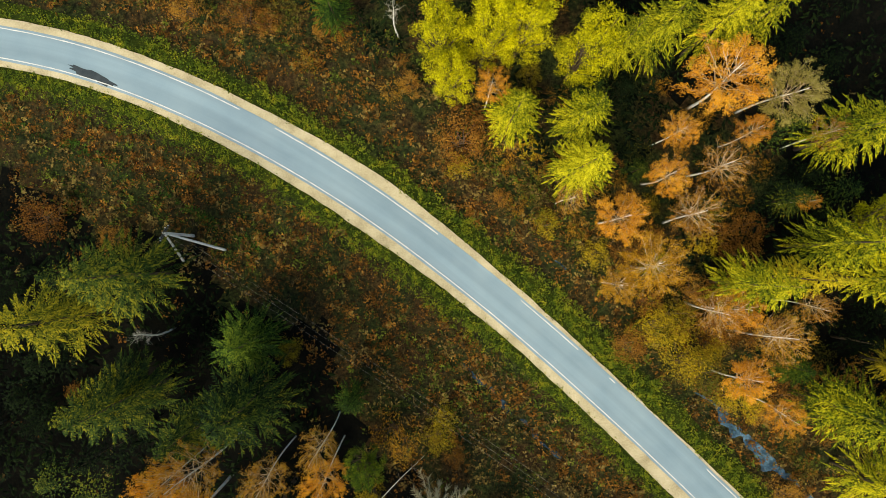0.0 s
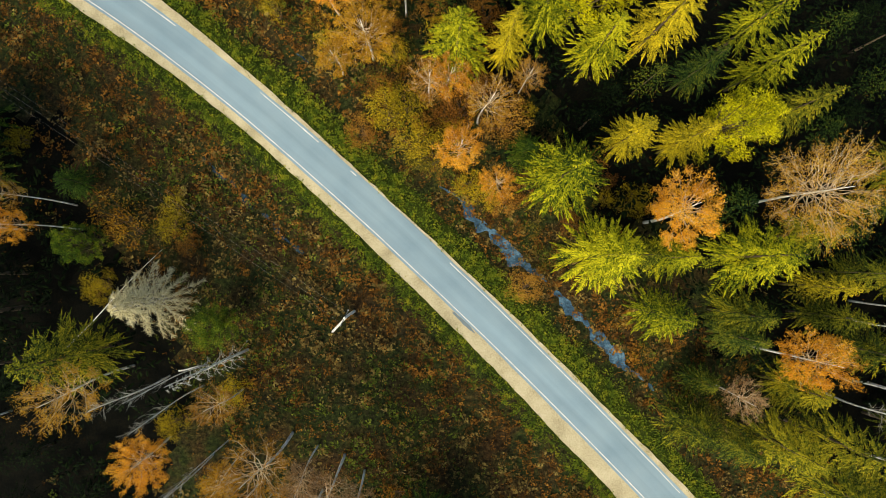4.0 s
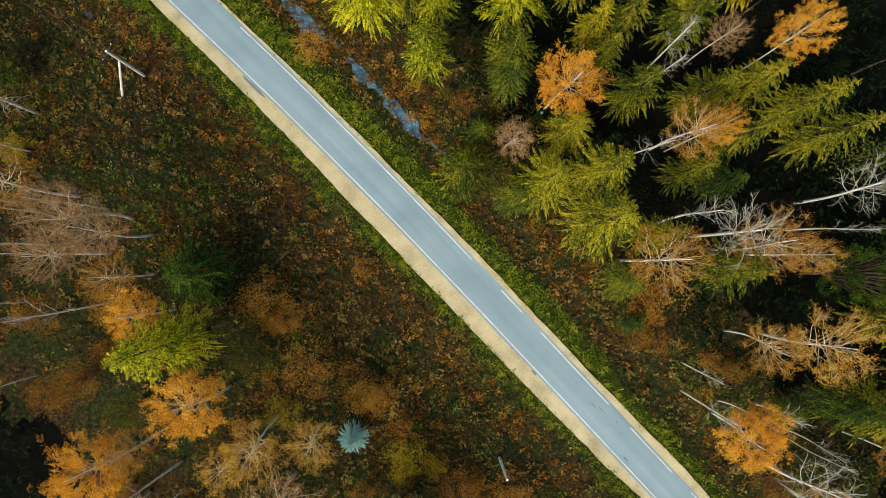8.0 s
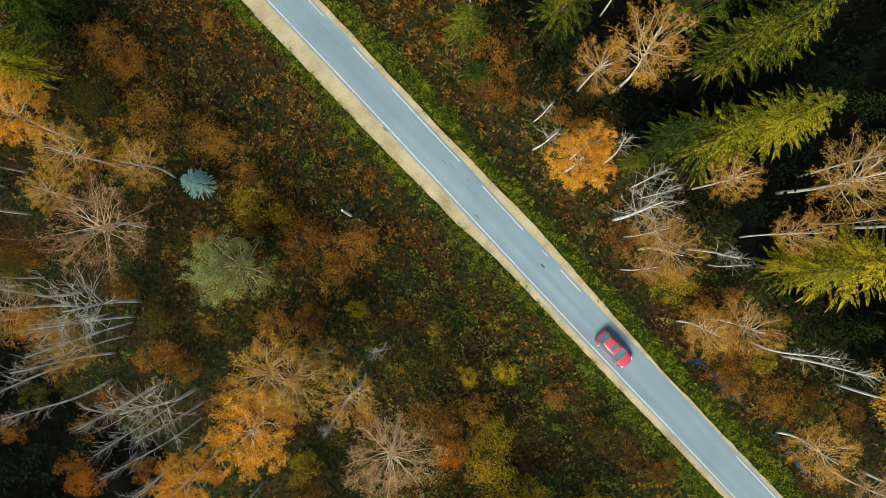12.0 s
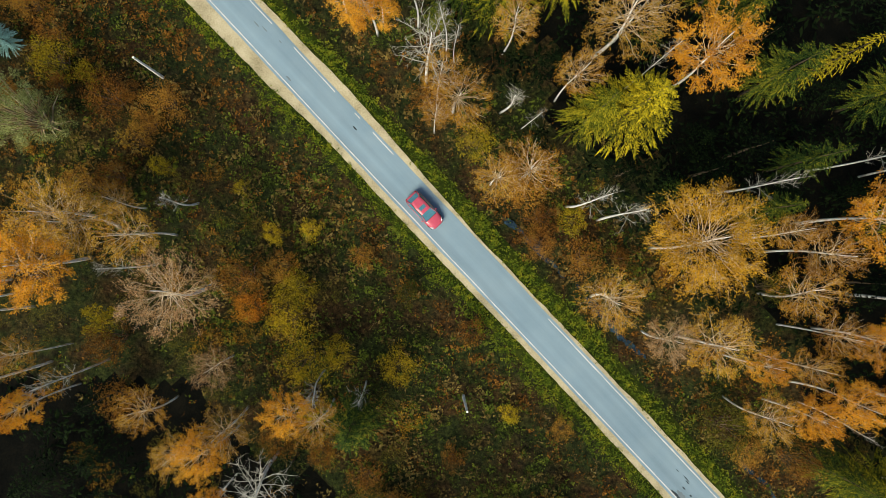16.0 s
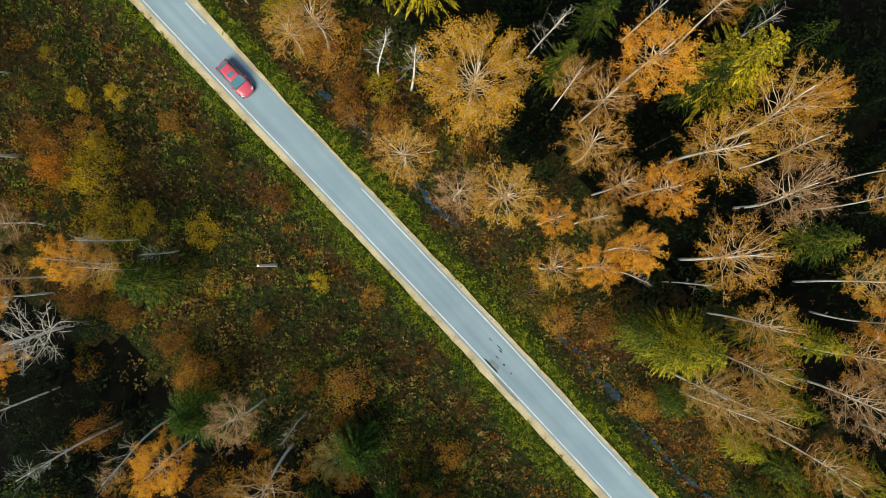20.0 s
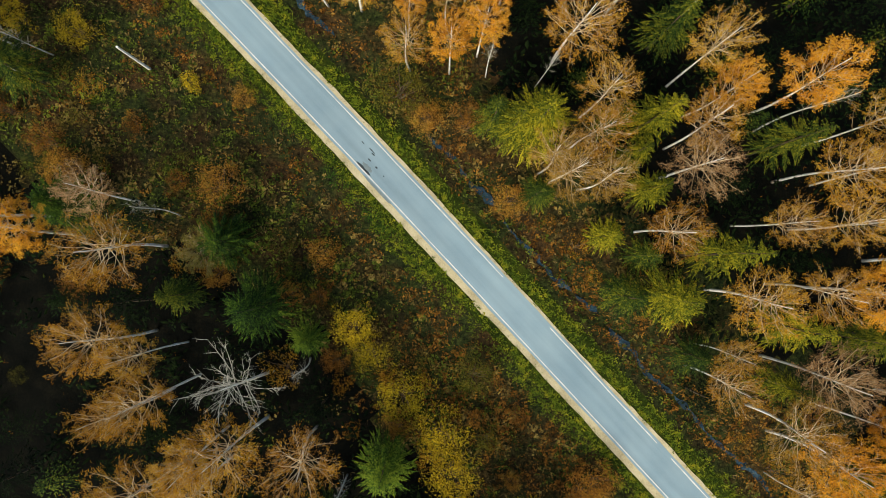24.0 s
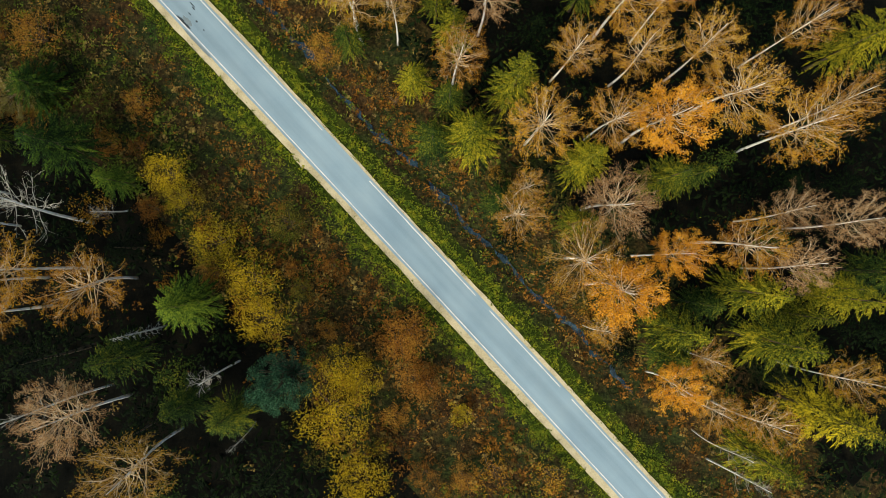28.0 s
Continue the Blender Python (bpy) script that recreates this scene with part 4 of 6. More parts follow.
bush(14.8, -58.6, 6.0, 2.0, "orange")
birch(20.5, -44.6, 17.0, 2.8, "tan")
birch(30.2, -66.5, 12.0, 2.2, "rust")
birch(23.0, -67.9, 18.0, 2.7, "bare")
birch(21.2, -71.1, 18.0, 2.7, "bare")
birch(24.2, -70.8, 12.0, 1.5, "bare")
bush(19.5, -62.0, 6.0, 2.3, "olive")
spruce(21.8, -65.0, 8.0, 1.7, "dark")
bush(34.5, -62.2, 4.0, 2.0, "yellow")
bush(34.0, -53.6, 4.0, 1.4, "orange")
spruce(29.1, -49.7, 7.0, 2.1, "dark")
birch(35.7, -76.8, 17.0, 3.9, "bare")
birch(30.1, -75.6, 17.0, 3.1, "bare")
bush(65.6, -79.9, 3.0, 0.9, "yellow")
birch(60.0, -81.7, 8.0, 2.4, "bare")
birch(52.7, -83.7, 14.0, 3.8, "ochre")
birch(58.1, -85.0, 14.0, 2.7, "rust")
birch(55.0, -81.7, 9.0, 1.8, "rust")
bush(69.1, -84.7, 4.0, 1.2, "yellow")
bush(72.9, -84.2, 4.0, 1.2, "yellow")
bush(71.4, -90.0, 5.0, 2.2, "yellow")
bush(66.2, -89.1, 5.0, 2.6, "orange")
bush(50.0, -68.3, 3.0, 1.3, "yellow")
birch(28.8, -84.0, 18.0, 3.0, "bare")
birch(40.2, -85.8, 15.0, 3.6, "bare")
birch(36.8, -86.4, 16.0, 2.5, "bare")
birch(31.0, -80.5, 12.0, 1.6, "bare")
bush(78.0, -87.0, 3.0, 1.3, "orange")
bush(49.6, -79.5, 4.0, 2.3, "orange")
bush(53.0, -78.9, 4.0, 2.0, "orange")
bush(45.3, -86.5, 6.0, 2.0, "orange")
spruce(98.0, -59.8, 18.0, 3.3, "sunny")
spruce(97.7, -51.4, 19.0, 3.5, "sunny")
birch(86.1, -64.9, 13.0, 1.6, "bare")
spruce(100.3, -73.6, 16.0, 2.8, "sunny")
birch(98.4, -70.4, 15.0, 2.3, "rust")
birch(94.2, -79.0, 14.0, 3.0, "rust")
birch(91.4, -79.5, 11.0, 2.5, "rust")
birch(100.4, -81.7, 13.0, 2.7, "bare")
bush(94.3, -79.7, 4.0, 2.9, "orange")
bush(100.7, -87.3, 4.0, 2.3, "orange")
bush(96.3, -85.6, 3.0, 2.0, "orange")
bush(71.0, -55.1, 3.0, 1.7, "orange")
birch(76.3, -61.6, 13.0, 2.4, "bare")
birch(80.1, -62.1, 13.0, 2.1, "orange")
birch(102.5, -65.8, 18.0, 4.2, "ochre")
birch(109.7, -69.1, 18.0, 3.7, "orange")
birch(105.7, -69.2, 16.0, 2.0, "bare")
spruce(104.1, -73.2, 17.0, 4.1, "golden")
birch(85.9, -70.2, 13.0, 2.2, "rust")
birch(85.5, -73.6, 12.0, 1.7, "rust")
birch(87.4, -66.4, 12.0, 1.3, "bare")
spruce(85.8, -62.7, 7.0, 1.5, "green")
bush(89.8, -75.2, 5.0, 2.1, "yellow")
bush(93.1, -78.0, 4.0, 1.9, "orange")
birch(95.3, -73.4, 8.0, 1.6, "bare")
birch(103.4, -82.9, 14.0, 2.9, "bare")
birch(108.6, -85.7, 19.0, 5.1, "yellow")
bush(96.4, -83.0, 3.0, 2.1, "orange")
bush(99.7, -83.0, 3.0, 1.5, "yellow")
birch(102.2, -91.0, 11.0, 3.3, "rust")
birch(111.7, -95.2, 13.0, 3.8, "rust")
birch(107.3, -94.8, 12.0, 2.6, "tan")
birch(116.4, -97.2, 12.0, 1.9, "orange")
bush(114.9, -104.3, 5.0, 3.6, "olive")
birch(116.0, -101.8, 14.0, 2.6, "rust")
birch(115.7, -80.4, 15.0, 2.6, "bare")
spruce(113.1, -60.6, 16.0, 2.4, "green")
spruce(115.1, -63.2, 15.0, 2.1, "green")
birch(104.9, -63.5, 17.0, 2.3, "bare")
spruce(116.4, -76.3, 10.0, 2.6, "dark")
spruce(112.7, -78.4, 8.0, 2.6, "dark")
spruce(104.7, -78.4, 6.0, 2.1, "dark")
bush(42.6, -60.8, 5.0, 2.1, "orange")
birch(50.7, -83.0, 14.0, 3.9, "rust")
birch(49.6, -87.8, 15.0, 3.9, "orange")
birch(44.2, -92.0, 16.0, 3.0, "orange")
birch(47.4, -95.9, 13.0, 2.1, "rust")
birch(61.7, -90.3, 15.0, 4.4, "tan")
birch(56.0, -88.1, 12.0, 2.2, "bare")
bush(67.2, -92.0, 6.0, 1.9, "flame")
bush(70.9, -93.2, 6.0, 2.7, "mustard")
bush(72.6, -97.4, 6.0, 2.8, "mustard")
bush(75.7, -96.8, 4.0, 1.7, "mustard")
bush(81.7, -98.1, 4.0, 2.2, "mustard")
bush(82.6, -90.6, 3.0, 1.5, "olive")
bush(89.1, -94.6, 3.0, 1.5, "orange")
birch(64.4, -97.5, 9.0, 2.1, "tan")
birch(74.6, -99.3, 14.0, 2.1, "bare")
birch(78.4, -100.5, 9.0, 1.9, "bare")
birch(74.8, -101.8, 14.0, 2.4, "rust")
birch(48.8, -100.4, 15.0, 1.9, "orange")
birch(52.1, -98.0, 15.0, 2.8, "bare")
birch(58.6, -101.2, 12.0, 2.3, "rust")
birch(66.5, -102.7, 14.0, 2.7, "ochre")
bush(70.1, -105.0, 6.0, 2.3, "orange")
bush(72.8, -102.8, 4.0, 1.7, "yellow")
bush(93.3, -103.3, 2.0, 1.2, "yellow")
bush(98.6, -104.8, 2.0, 1.2, "orange")
spruce(53.0, -100.9, 9.0, 2.1, "dark")
birch(42.1, -87.2, 17.0, 2.8, "bare")
birch(45.4, -98.2, 16.0, 3.0, "bare")
bush(69.9, -88.2, 4.0, 1.7, "orange")
bush(53.2, -95.4, 6.0, 2.3, "orange")
bush(52.6, -93.1, 6.0, 1.7, "yellow")
spruce(120.7, -77.8, 15.0, 2.2, "green")
birch(117.8, -84.7, 15.0, 2.1, "rust")
birch(124.0, -83.7, 20.0, 3.5, "orange")
birch(130.6, -78.2, 19.0, 2.5, "rust")
birch(126.1, -77.9, 17.0, 2.3, "bare")
spruce(132.5, -83.6, 19.0, 4.0, "golden")
spruce(130.2, -84.3, 15.0, 2.2, "green")
spruce(117.2, -82.4, 14.0, 2.0, "green")
birch(120.4, -86.7, 17.0, 2.6, "rust")
birch(119.8, -90.3, 13.0, 3.1, "rust")
bush(119.9, -90.1, 6.0, 1.8, "olive")
birch(125.7, -94.7, 17.0, 2.6, "orange")
birch(130.0, -91.5, 19.0, 3.8, "rust")
birch(135.7, -87.7, 19.0, 3.7, "rust")
birch(137.2, -91.1, 18.0, 2.5, "rust")
birch(136.7, -95.2, 18.0, 3.5, "tan")
birch(122.2, -94.2, 15.0, 2.3, "rust")
birch(131.8, -100.8, 17.0, 3.9, "rust")
birch(120.0, -97.2, 14.0, 2.1, "rust")
birch(120.2, -101.7, 14.0, 2.2, "orange")
birch(123.4, -100.1, 15.0, 2.4, "orange")
birch(123.9, -102.8, 13.0, 1.4, "bare")
bush(122.1, -107.8, 6.0, 2.1, "orange")
spruce(128.4, -109.1, 17.0, 3.5, "sunny")
spruce(124.5, -108.1, 13.0, 2.1, "green")
birch(134.2, -106.9, 18.0, 2.7, "rust")
birch(133.1, -110.7, 19.0, 2.7, "rust")
birch(130.7, -114.2, 18.0, 3.0, "ochre")
birch(134.1, -114.7, 18.0, 2.5, "ochre")
birch(129.9, -103.4, 12.0, 1.4, "bare")
bush(126.5, -115.9, 4.0, 2.1, "orange")
spruce(139.6, -108.6, 16.0, 2.4, "sunny")
birch(134.4, -79.9, 15.0, 2.3, "bare")
spruce(141.7, -99.3, 14.0, 2.5, "green")
spruce(127.3, -89.5, 10.0, 2.3, "dark")
spruce(114.5, -89.9, 7.0, 2.1, "dark")
bush(117.9, -107.2, 3.0, 2.0, "orange")
birch(72.2, -101.1, 14.0, 2.2, "orange")
spruce(77.6, -103.0, 12.0, 2.9, "green")
birch(69.7, -107.8, 15.0, 4.1, "bare")
birch(64.9, -104.4, 15.0, 2.5, "orange")
birch(64.9, -110.0, 12.0, 2.1, "orange")
bush(96.3, -114.0, 4.0, 2.7, "orange")
bush(79.5, -111.7, 3.0, 1.5, "olive")
bush(80.1, -113.7, 3.0, 1.8, "orange")
spruce(81.8, -116.2, 9.0, 3.1, "deep")
birch(87.0, -115.4, 14.0, 2.6, "tan")
bush(71.6, -118.0, 6.0, 2.1, "orange")
bush(74.4, -106.2, 6.0, 1.8, "orange")
birch(91.7, -117.0, 12.0, 1.6, "bare")
birch(66.5, -114.5, 17.0, 2.5, "bare")
spruce(71.2, -107.6, 8.0, 2.1, "dark")
spruce(89.3, -117.6, 8.0, 2.4, "dark")
spruce(64.6, -114.0, 9.0, 2.1, "dark")
birch(72.2, -118.2, 18.0, 3.0, "bare")
birch(78.6, -118.2, 18.0, 2.9, "bare")
birch(81.1, -119.0, 16.0, 2.8, "orange")
spruce(97.4, -120.0, 7.0, 2.9, "deep")
bush(81.0, -112.1, 5.0, 2.2, "orange")
birch(90.6, -120.9, 20.0, 3.7, "rust")
birch(95.2, -120.8, 5.0, 2.5, "olive")
spruce(93.7, -125.3, 11.0, 1.9, "green")
spruce(89.2, -125.9, 12.0, 2.3, "dark")
spruce(101.6, -126.5, 13.0, 3.3, "deep")
spruce(106.0, -129.8, 9.0, 1.9, "deep")
bush(110.2, -128.8, 5.0, 2.4, "yellow")
bush(111.9, -131.5, 5.0, 2.2, "yellow")
bush(115.3, -135.9, 4.0, 3.1, "yellow")
bush(122.6, -133.9, 4.0, 2.5, "olive")
bush(119.1, -139.8, 6.0, 3.0, "mustard")
bush(120.5, -143.8, 6.0, 2.9, "mustard")
bush(124.0, -140.8, 3.0, 1.5, "olive")
bush(127.1, -138.5, 2.0, 1.2, "orange")
birch(89.2, -128.7, 19.0, 3.5, "rust")
birch(92.3, -130.2, 18.0, 2.5, "rust")
birch(101.4, -132.6, 18.0, 3.8, "bare")
birch(94.2, -133.7, 22.0, 2.9, "rust")
birch(91.1, -135.1, 20.0, 2.2, "rust")
birch(100.3, -138.5, 19.0, 3.9, "rust")
birch(97.3, -139.7, 19.0, 3.0, "rust")
birch(106.6, -140.0, 16.0, 3.5, "rust")
birch(92.1, -142.4, 18.0, 4.0, "rust")
birch(97.6, -142.4, 18.0, 3.3, "rust")
birch(88.8, -144.7, 18.0, 3.0, "rust")
spruce(113.6, -142.1, 12.0, 2.9, "deep")
spruce(102.5, -146.6, 15.0, 3.0, "dark")
spruce(108.0, -146.9, 14.0, 2.5, "green")
bush(134.0, -146.6, 4.0, 2.6, "orange")
bush(135.7, -150.1, 4.0, 2.3, "orange")
bush(128.5, -149.1, 6.0, 2.6, "mustard")
birch(105.4, -133.0, 8.0, 2.0, "bare")
snag(109.3, -144.8, 12.0, 0.8)
spruce(107.2, -136.5, 8.0, 2.4, "dark")
bush(108.2, -132.4, 3.0, 1.5, "orange")
spruce(126.3, -109.4, 16.0, 2.2, "sunny")
birch(129.4, -112.7, 17.0, 2.5, "ochre")
birch(145.4, -106.8, 18.0, 2.3, "orange")
birch(143.2, -109.7, 18.0, 3.1, "rust")
birch(142.6, -113.6, 18.0, 3.1, "tan")
spruce(138.2, -111.7, 12.0, 1.8, "sunny")
spruce(139.8, -115.2, 12.0, 2.1, "sunny")
spruce(136.4, -108.3, 13.0, 1.8, "sunny")
spruce(129.2, -115.3, 8.0, 1.9, "green")
spruce(135.9, -119.7, 9.0, 1.9, "sunny")
birch(140.2, -119.6, 17.0, 2.9, "rust")
spruce(145.3, -121.6, 19.0, 2.4, "sunny")
spruce(141.5, -125.9, 14.0, 3.0, "sunny")
spruce(137.8, -125.8, 10.0, 2.4, "green")
spruce(139.5, -121.7, 10.0, 1.8, "green")
birch(147.5, -125.8, 19.0, 3.5, "rust")
spruce(152.1, -128.6, 16.0, 2.5, "sunny")
birch(154.2, -125.3, 18.0, 2.8, "rust")
birch(158.6, -125.3, 19.0, 3.5, "orange")
spruce(160.3, -130.0, 14.0, 2.5, "green")
birch(150.8, -118.9, 17.0, 2.5, "rust")
birch(156.8, -118.9, 17.0, 2.8, "rust")
birch(155.3, -114.3, 19.0, 3.5, "rust")
birch(159.2, -113.8, 19.0, 2.5, "rust")
birch(153.9, -108.0, 17.0, 2.3, "bare")
birch(152.5, -106.1, 19.0, 3.1, "orange")
birch(146.5, -131.1, 14.0, 1.9, "rust")
birch(145.6, -133.7, 15.0, 2.5, "rust")
spruce(144.6, -131.8, 8.0, 2.2, "green")
birch(154.1, -133.0, 18.0, 3.6, "tan")
spruce(151.9, -134.2, 14.0, 1.8, "sunny")
birch(151.5, -138.0, 17.0, 3.7, "ochre")
birch(154.5, -140.5, 18.0, 3.6, "orange")
birch(159.4, -137.4, 18.0, 2.4, "orange")
birch(154.1, -144.8, 11.0, 1.7, "rust")
spruce(160.9, -144.6, 16.0, 2.5, "sunny")
birch(158.8, -109.5, 19.0, 2.6, "rust")
bush(133.7, -120.7, 3.0, 1.5, "bare")
spruce(152.7, -110.8, 15.0, 2.5, "green")
spruce(145.5, -135.8, 8.0, 2.1, "dark")
birch(165.0, -123.0, 19.0, 3.7, "rust")
birch(162.5, -118.4, 18.0, 2.8, "rust")
birch(170.3, -126.3, 20.0, 3.9, "rust")
birch(173.5, -124.2, 20.0, 2.7, "rust")
birch(170.7, -133.5, 16.0, 2.3, "tan")
birch(175.6, -134.6, 18.0, 2.6, "tan")
birch(166.2, -136.7, 18.0, 3.3, "rust")
birch(171.1, -138.5, 17.0, 2.6, "tan")
spruce(168.0, -141.1, 16.0, 2.7, "sunny")
spruce(176.7, -141.7, 17.0, 2.2, "sunny")
spruce(170.2, -145.8, 17.0, 3.2, "sunny")
spruce(176.3, -140.7, 14.0, 2.0, "sunny")
spruce(161.1, -147.4, 11.0, 2.1, "green")
birch(163.7, -147.4, 13.0, 2.0, "rust")
birch(160.8, -149.9, 13.0, 2.7, "orange")
birch(164.4, -152.3, 13.0, 2.5, "rust")
birch(168.1, -153.0, 16.0, 2.6, "rust")
spruce(174.9, -152.6, 17.0, 3.2, "golden")
spruce(169.2, -157.1, 15.0, 2.8, "sunny")
birch(175.5, -148.9, 17.0, 2.4, "rust")
birch(167.5, -158.8, 13.0, 2.5, "bare")
bush(154.4, -144.7, 5.0, 1.9, "bare")
spruce(178.5, -117.2, 18.0, 2.7, "sunny")
birch(171.4, -116.8, 18.0, 2.5, "rust")
spruce(162.5, -129.9, 14.0, 1.8, "green")
birch(166.4, -156.5, 12.0, 1.7, "bare")
spruce(164.5, -142.4, 11.0, 1.9, "green")
spruce(173.5, -143.4, 14.0, 1.8, "sunny")
spruce(157.3, -147.3, 5.0, 2.2, "dark")
birch(116.8, -148.8, 13.0, 2.5, "bare")
pine(123.4, -149.3, 14.0, 3.1, "teal")
spruce(113.6, -151.7, 12.0, 2.3, "green")
spruce(117.7, -153.0, 11.0, 2.4, "green")
birch(105.5, -151.4, 18.0, 3.9, "tan")
birch(102.7, -150.9, 18.0, 2.5, "bare")
birch(118.9, -155.4, 10.0, 1.1, "bare")
birch(111.2, -156.2, 18.0, 4.0, "ochre")
bush(127.6, -153.6, 7.0, 3.6, "mustard")
bush(130.2, -150.1, 7.0, 2.3, "mustard")
bush(135.3, -145.5, 4.0, 2.6, "orange")
bush(137.0, -150.8, 4.0, 2.1, "orange")
bush(140.6, -154.1, 2.0, 1.3, "yellow")
bush(130.4, -159.6, 7.0, 3.2, "mustard")
bush(143.8, -160.0, 4.0, 2.5, "bare")
bush(149.7, -160.7, 4.0, 2.1, "bare")
spruce(121.9, -158.7, 10.0, 2.4, "dark")
spruce(109.4, -154.2, 10.0, 2.6, "dark")
bush(103.1, -133.0, 5.0, 2.3, "bare")
bush(96.4, -120.1, 4.0, 2.4, "olive")
spruce(79.8, -19.9, 19.0, 2.6, "golden")
birch(72.1, -27.0, 15.0, 2.4, "bare")
birch(76.8, -26.5, 14.0, 1.8, "tan")
birch(82.4, -27.0, 17.0, 2.3, "orange")
spruce(79.4, -30.9, 16.0, 2.4, "sunny")
spruce(70.5, -17.3, 14.0, 1.7, "green")
bush(11.2, -52.4, 8.0, 2.2, "orange")
bush(19.3, -51.3, 8.0, 2.5, "orange")
bush(18.3, -55.8, 6.0, 2.0, "orange")
bush(4.5, -54.7, 7.0, 2.3, "orange")
birch(8.9, -59.2, 14.0, 2.1, "rust")
birch(17.0, -51.7, 19.0, 2.2, "bare")
spruce(118.0, -69.7, 16.0, 2.9, "green")
spruce(122.1, -68.9, 18.0, 1.4, "golden")
spruce(128.6, -71.2, 17.0, 2.9, "green")
birch(61.1, -105.6, 10.0, 2.2, "rust")
bush(54.0, -101.3, 5.0, 2.3, "orange")
birch(138.4, -87.1, 18.0, 1.5, "orange")
birch(145.5, -95.4, 18.0, 2.2, "rust")
birch(147.9, -92.7, 18.0, 2.0, "rust")
birch(143.9, -103.0, 18.0, 2.9, "rust")
bush(-36.6, -13.8, 2.6, 1.1, "orange")
spruce(181.9, -139.2, 13.9, 2.5, "green")
birch(28.4, -77.0, 18.0, 3.4, "ochre")
birch(23.3, -75.8, 18.0, 2.6, "rust")
birch(22.6, -79.2, 18.0, 2.4, "rust")
birch(32.0, -78.4, 15.0, 1.8, "rust")
birch(24.9, -74.3, 12.0, 2.0, "olive")
birch(33.4, -81.0, 15.0, 2.4, "ochre")
bush(17.8, -74.6, 4.0, 1.6, "orange")
bush(37.2, -78.9, 3.0, 1.3, "olive")
bush(38.4, -82.3, 3.0, 1.5, "orange")
bush(40.7, -84.0, 3.0, 1.4, "orange")
bush(24.9, -72.5, 3.5, 1.5, "orange")
bush(33.8, -76.0, 3.0, 1.4, "orange")
bush(15.7, -71.4, 3.0, 1.3, "olive")
birch(34.3, -78.2, 19.0, 2.3, "bare")
birch(34.6, -79.9, 20.0, 2.0, "bare")
birch(32.3, -81.7, 18.0, 2.6, "bare")
birch(31.4, -85.7, 17.0, 2.6, "bare")
birch(39.6, -87.6, 19.0, 2.3, "bare")
birch(40.7, -89.4, 20.0, 2.0, "bare")
birch(42.7, -90.9, 21.0, 2.0, "bare")
birch(38.2, -94.5, 18.0, 2.0, "bare")
bush(24.5, -79.0, 4.0, 2.0, "flame")
bush(28.2, -81.0, 3.5, 1.8, "orange")
bush(36.5, -82.8, 3.0, 1.5, "orange")
bush(39.4, -83.4, 3.0, 1.4, "orange")
bush(30.8, -94.8, 4.0, 1.9, "flame")
bush(29.0, -93.6, 3.0, 1.6, "orange")
bush(36.1, -93.9, 3.0, 1.5, "orange")
bush(25.3, -86.5, 3.0, 1.5, "olive")
bush(23.1, -89.8, 3.0, 1.6, "orange")
bush(37.7, -78.5, 3.0, 1.4, "olive")


# ---- young spruces, too many to count, close the wood between larger trees; their near-black needles paint its shade ----
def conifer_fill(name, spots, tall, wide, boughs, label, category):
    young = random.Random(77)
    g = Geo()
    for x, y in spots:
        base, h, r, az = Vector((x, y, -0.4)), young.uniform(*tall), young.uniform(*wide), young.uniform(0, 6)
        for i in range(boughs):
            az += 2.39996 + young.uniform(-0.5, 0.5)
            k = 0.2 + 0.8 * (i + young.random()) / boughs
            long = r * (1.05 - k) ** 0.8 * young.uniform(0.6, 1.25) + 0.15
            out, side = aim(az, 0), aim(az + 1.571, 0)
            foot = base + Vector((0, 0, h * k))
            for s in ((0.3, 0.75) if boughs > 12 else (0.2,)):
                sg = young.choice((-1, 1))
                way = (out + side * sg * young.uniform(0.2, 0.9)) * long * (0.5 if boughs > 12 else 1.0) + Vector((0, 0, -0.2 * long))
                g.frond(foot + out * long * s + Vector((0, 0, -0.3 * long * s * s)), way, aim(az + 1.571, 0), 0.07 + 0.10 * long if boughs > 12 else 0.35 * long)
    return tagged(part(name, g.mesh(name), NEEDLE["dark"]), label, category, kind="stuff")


def undergrowth():
    spots = [(o.location.x, o.location.y) for o in scene.objects if o.type == "EMPTY"]
    young = random.Random(78)
    near, far = [], []
    for i in range(11000):
        u, s = young.uniform(-72, 252), young.choice((-1, 1)) * young.uniform(14, 58)
        wood = s > 14 or s < np.interp(u, WOOD_U, WOOD_S) - 0.5
        if not wood:
            continue
        x, y = (float(q) for q in across(u, s))
        if rough_of(x, y, 9.0) > 0.28 or min((x - a) ** 2 + (y - b) ** 2 for a, b in spots) < 2.0:
            continue
        spots.append((x, y))
        near.append((x, y))
    for i in range(3600):
        u, s = young.uniform(-128, 318), young.choice((-1, 1)) * young.uniform(12, 125)
        if -72 < u < 252 and abs(s) < 56 or rough_of(u, s, 16.0) > 0.15 + 0.3 * young.random() or abs(s) > 80 + 40 * young.random():
            continue
        far.append(tuple(float(q) for q in across(u, s)))
    conifer_fill("young_spruces", near, (2.5, 9.0), (1.2, 2.1), 13, "dense young spruces with shade-dark needles closing the wood", "undergrowth")
    conifer_fill("far_wood", far, (9, 17), (2.2, 3.4), 12, "spruce wood in shade-dark needles going on beyond the road's margins", "woodland")


undergrowth()


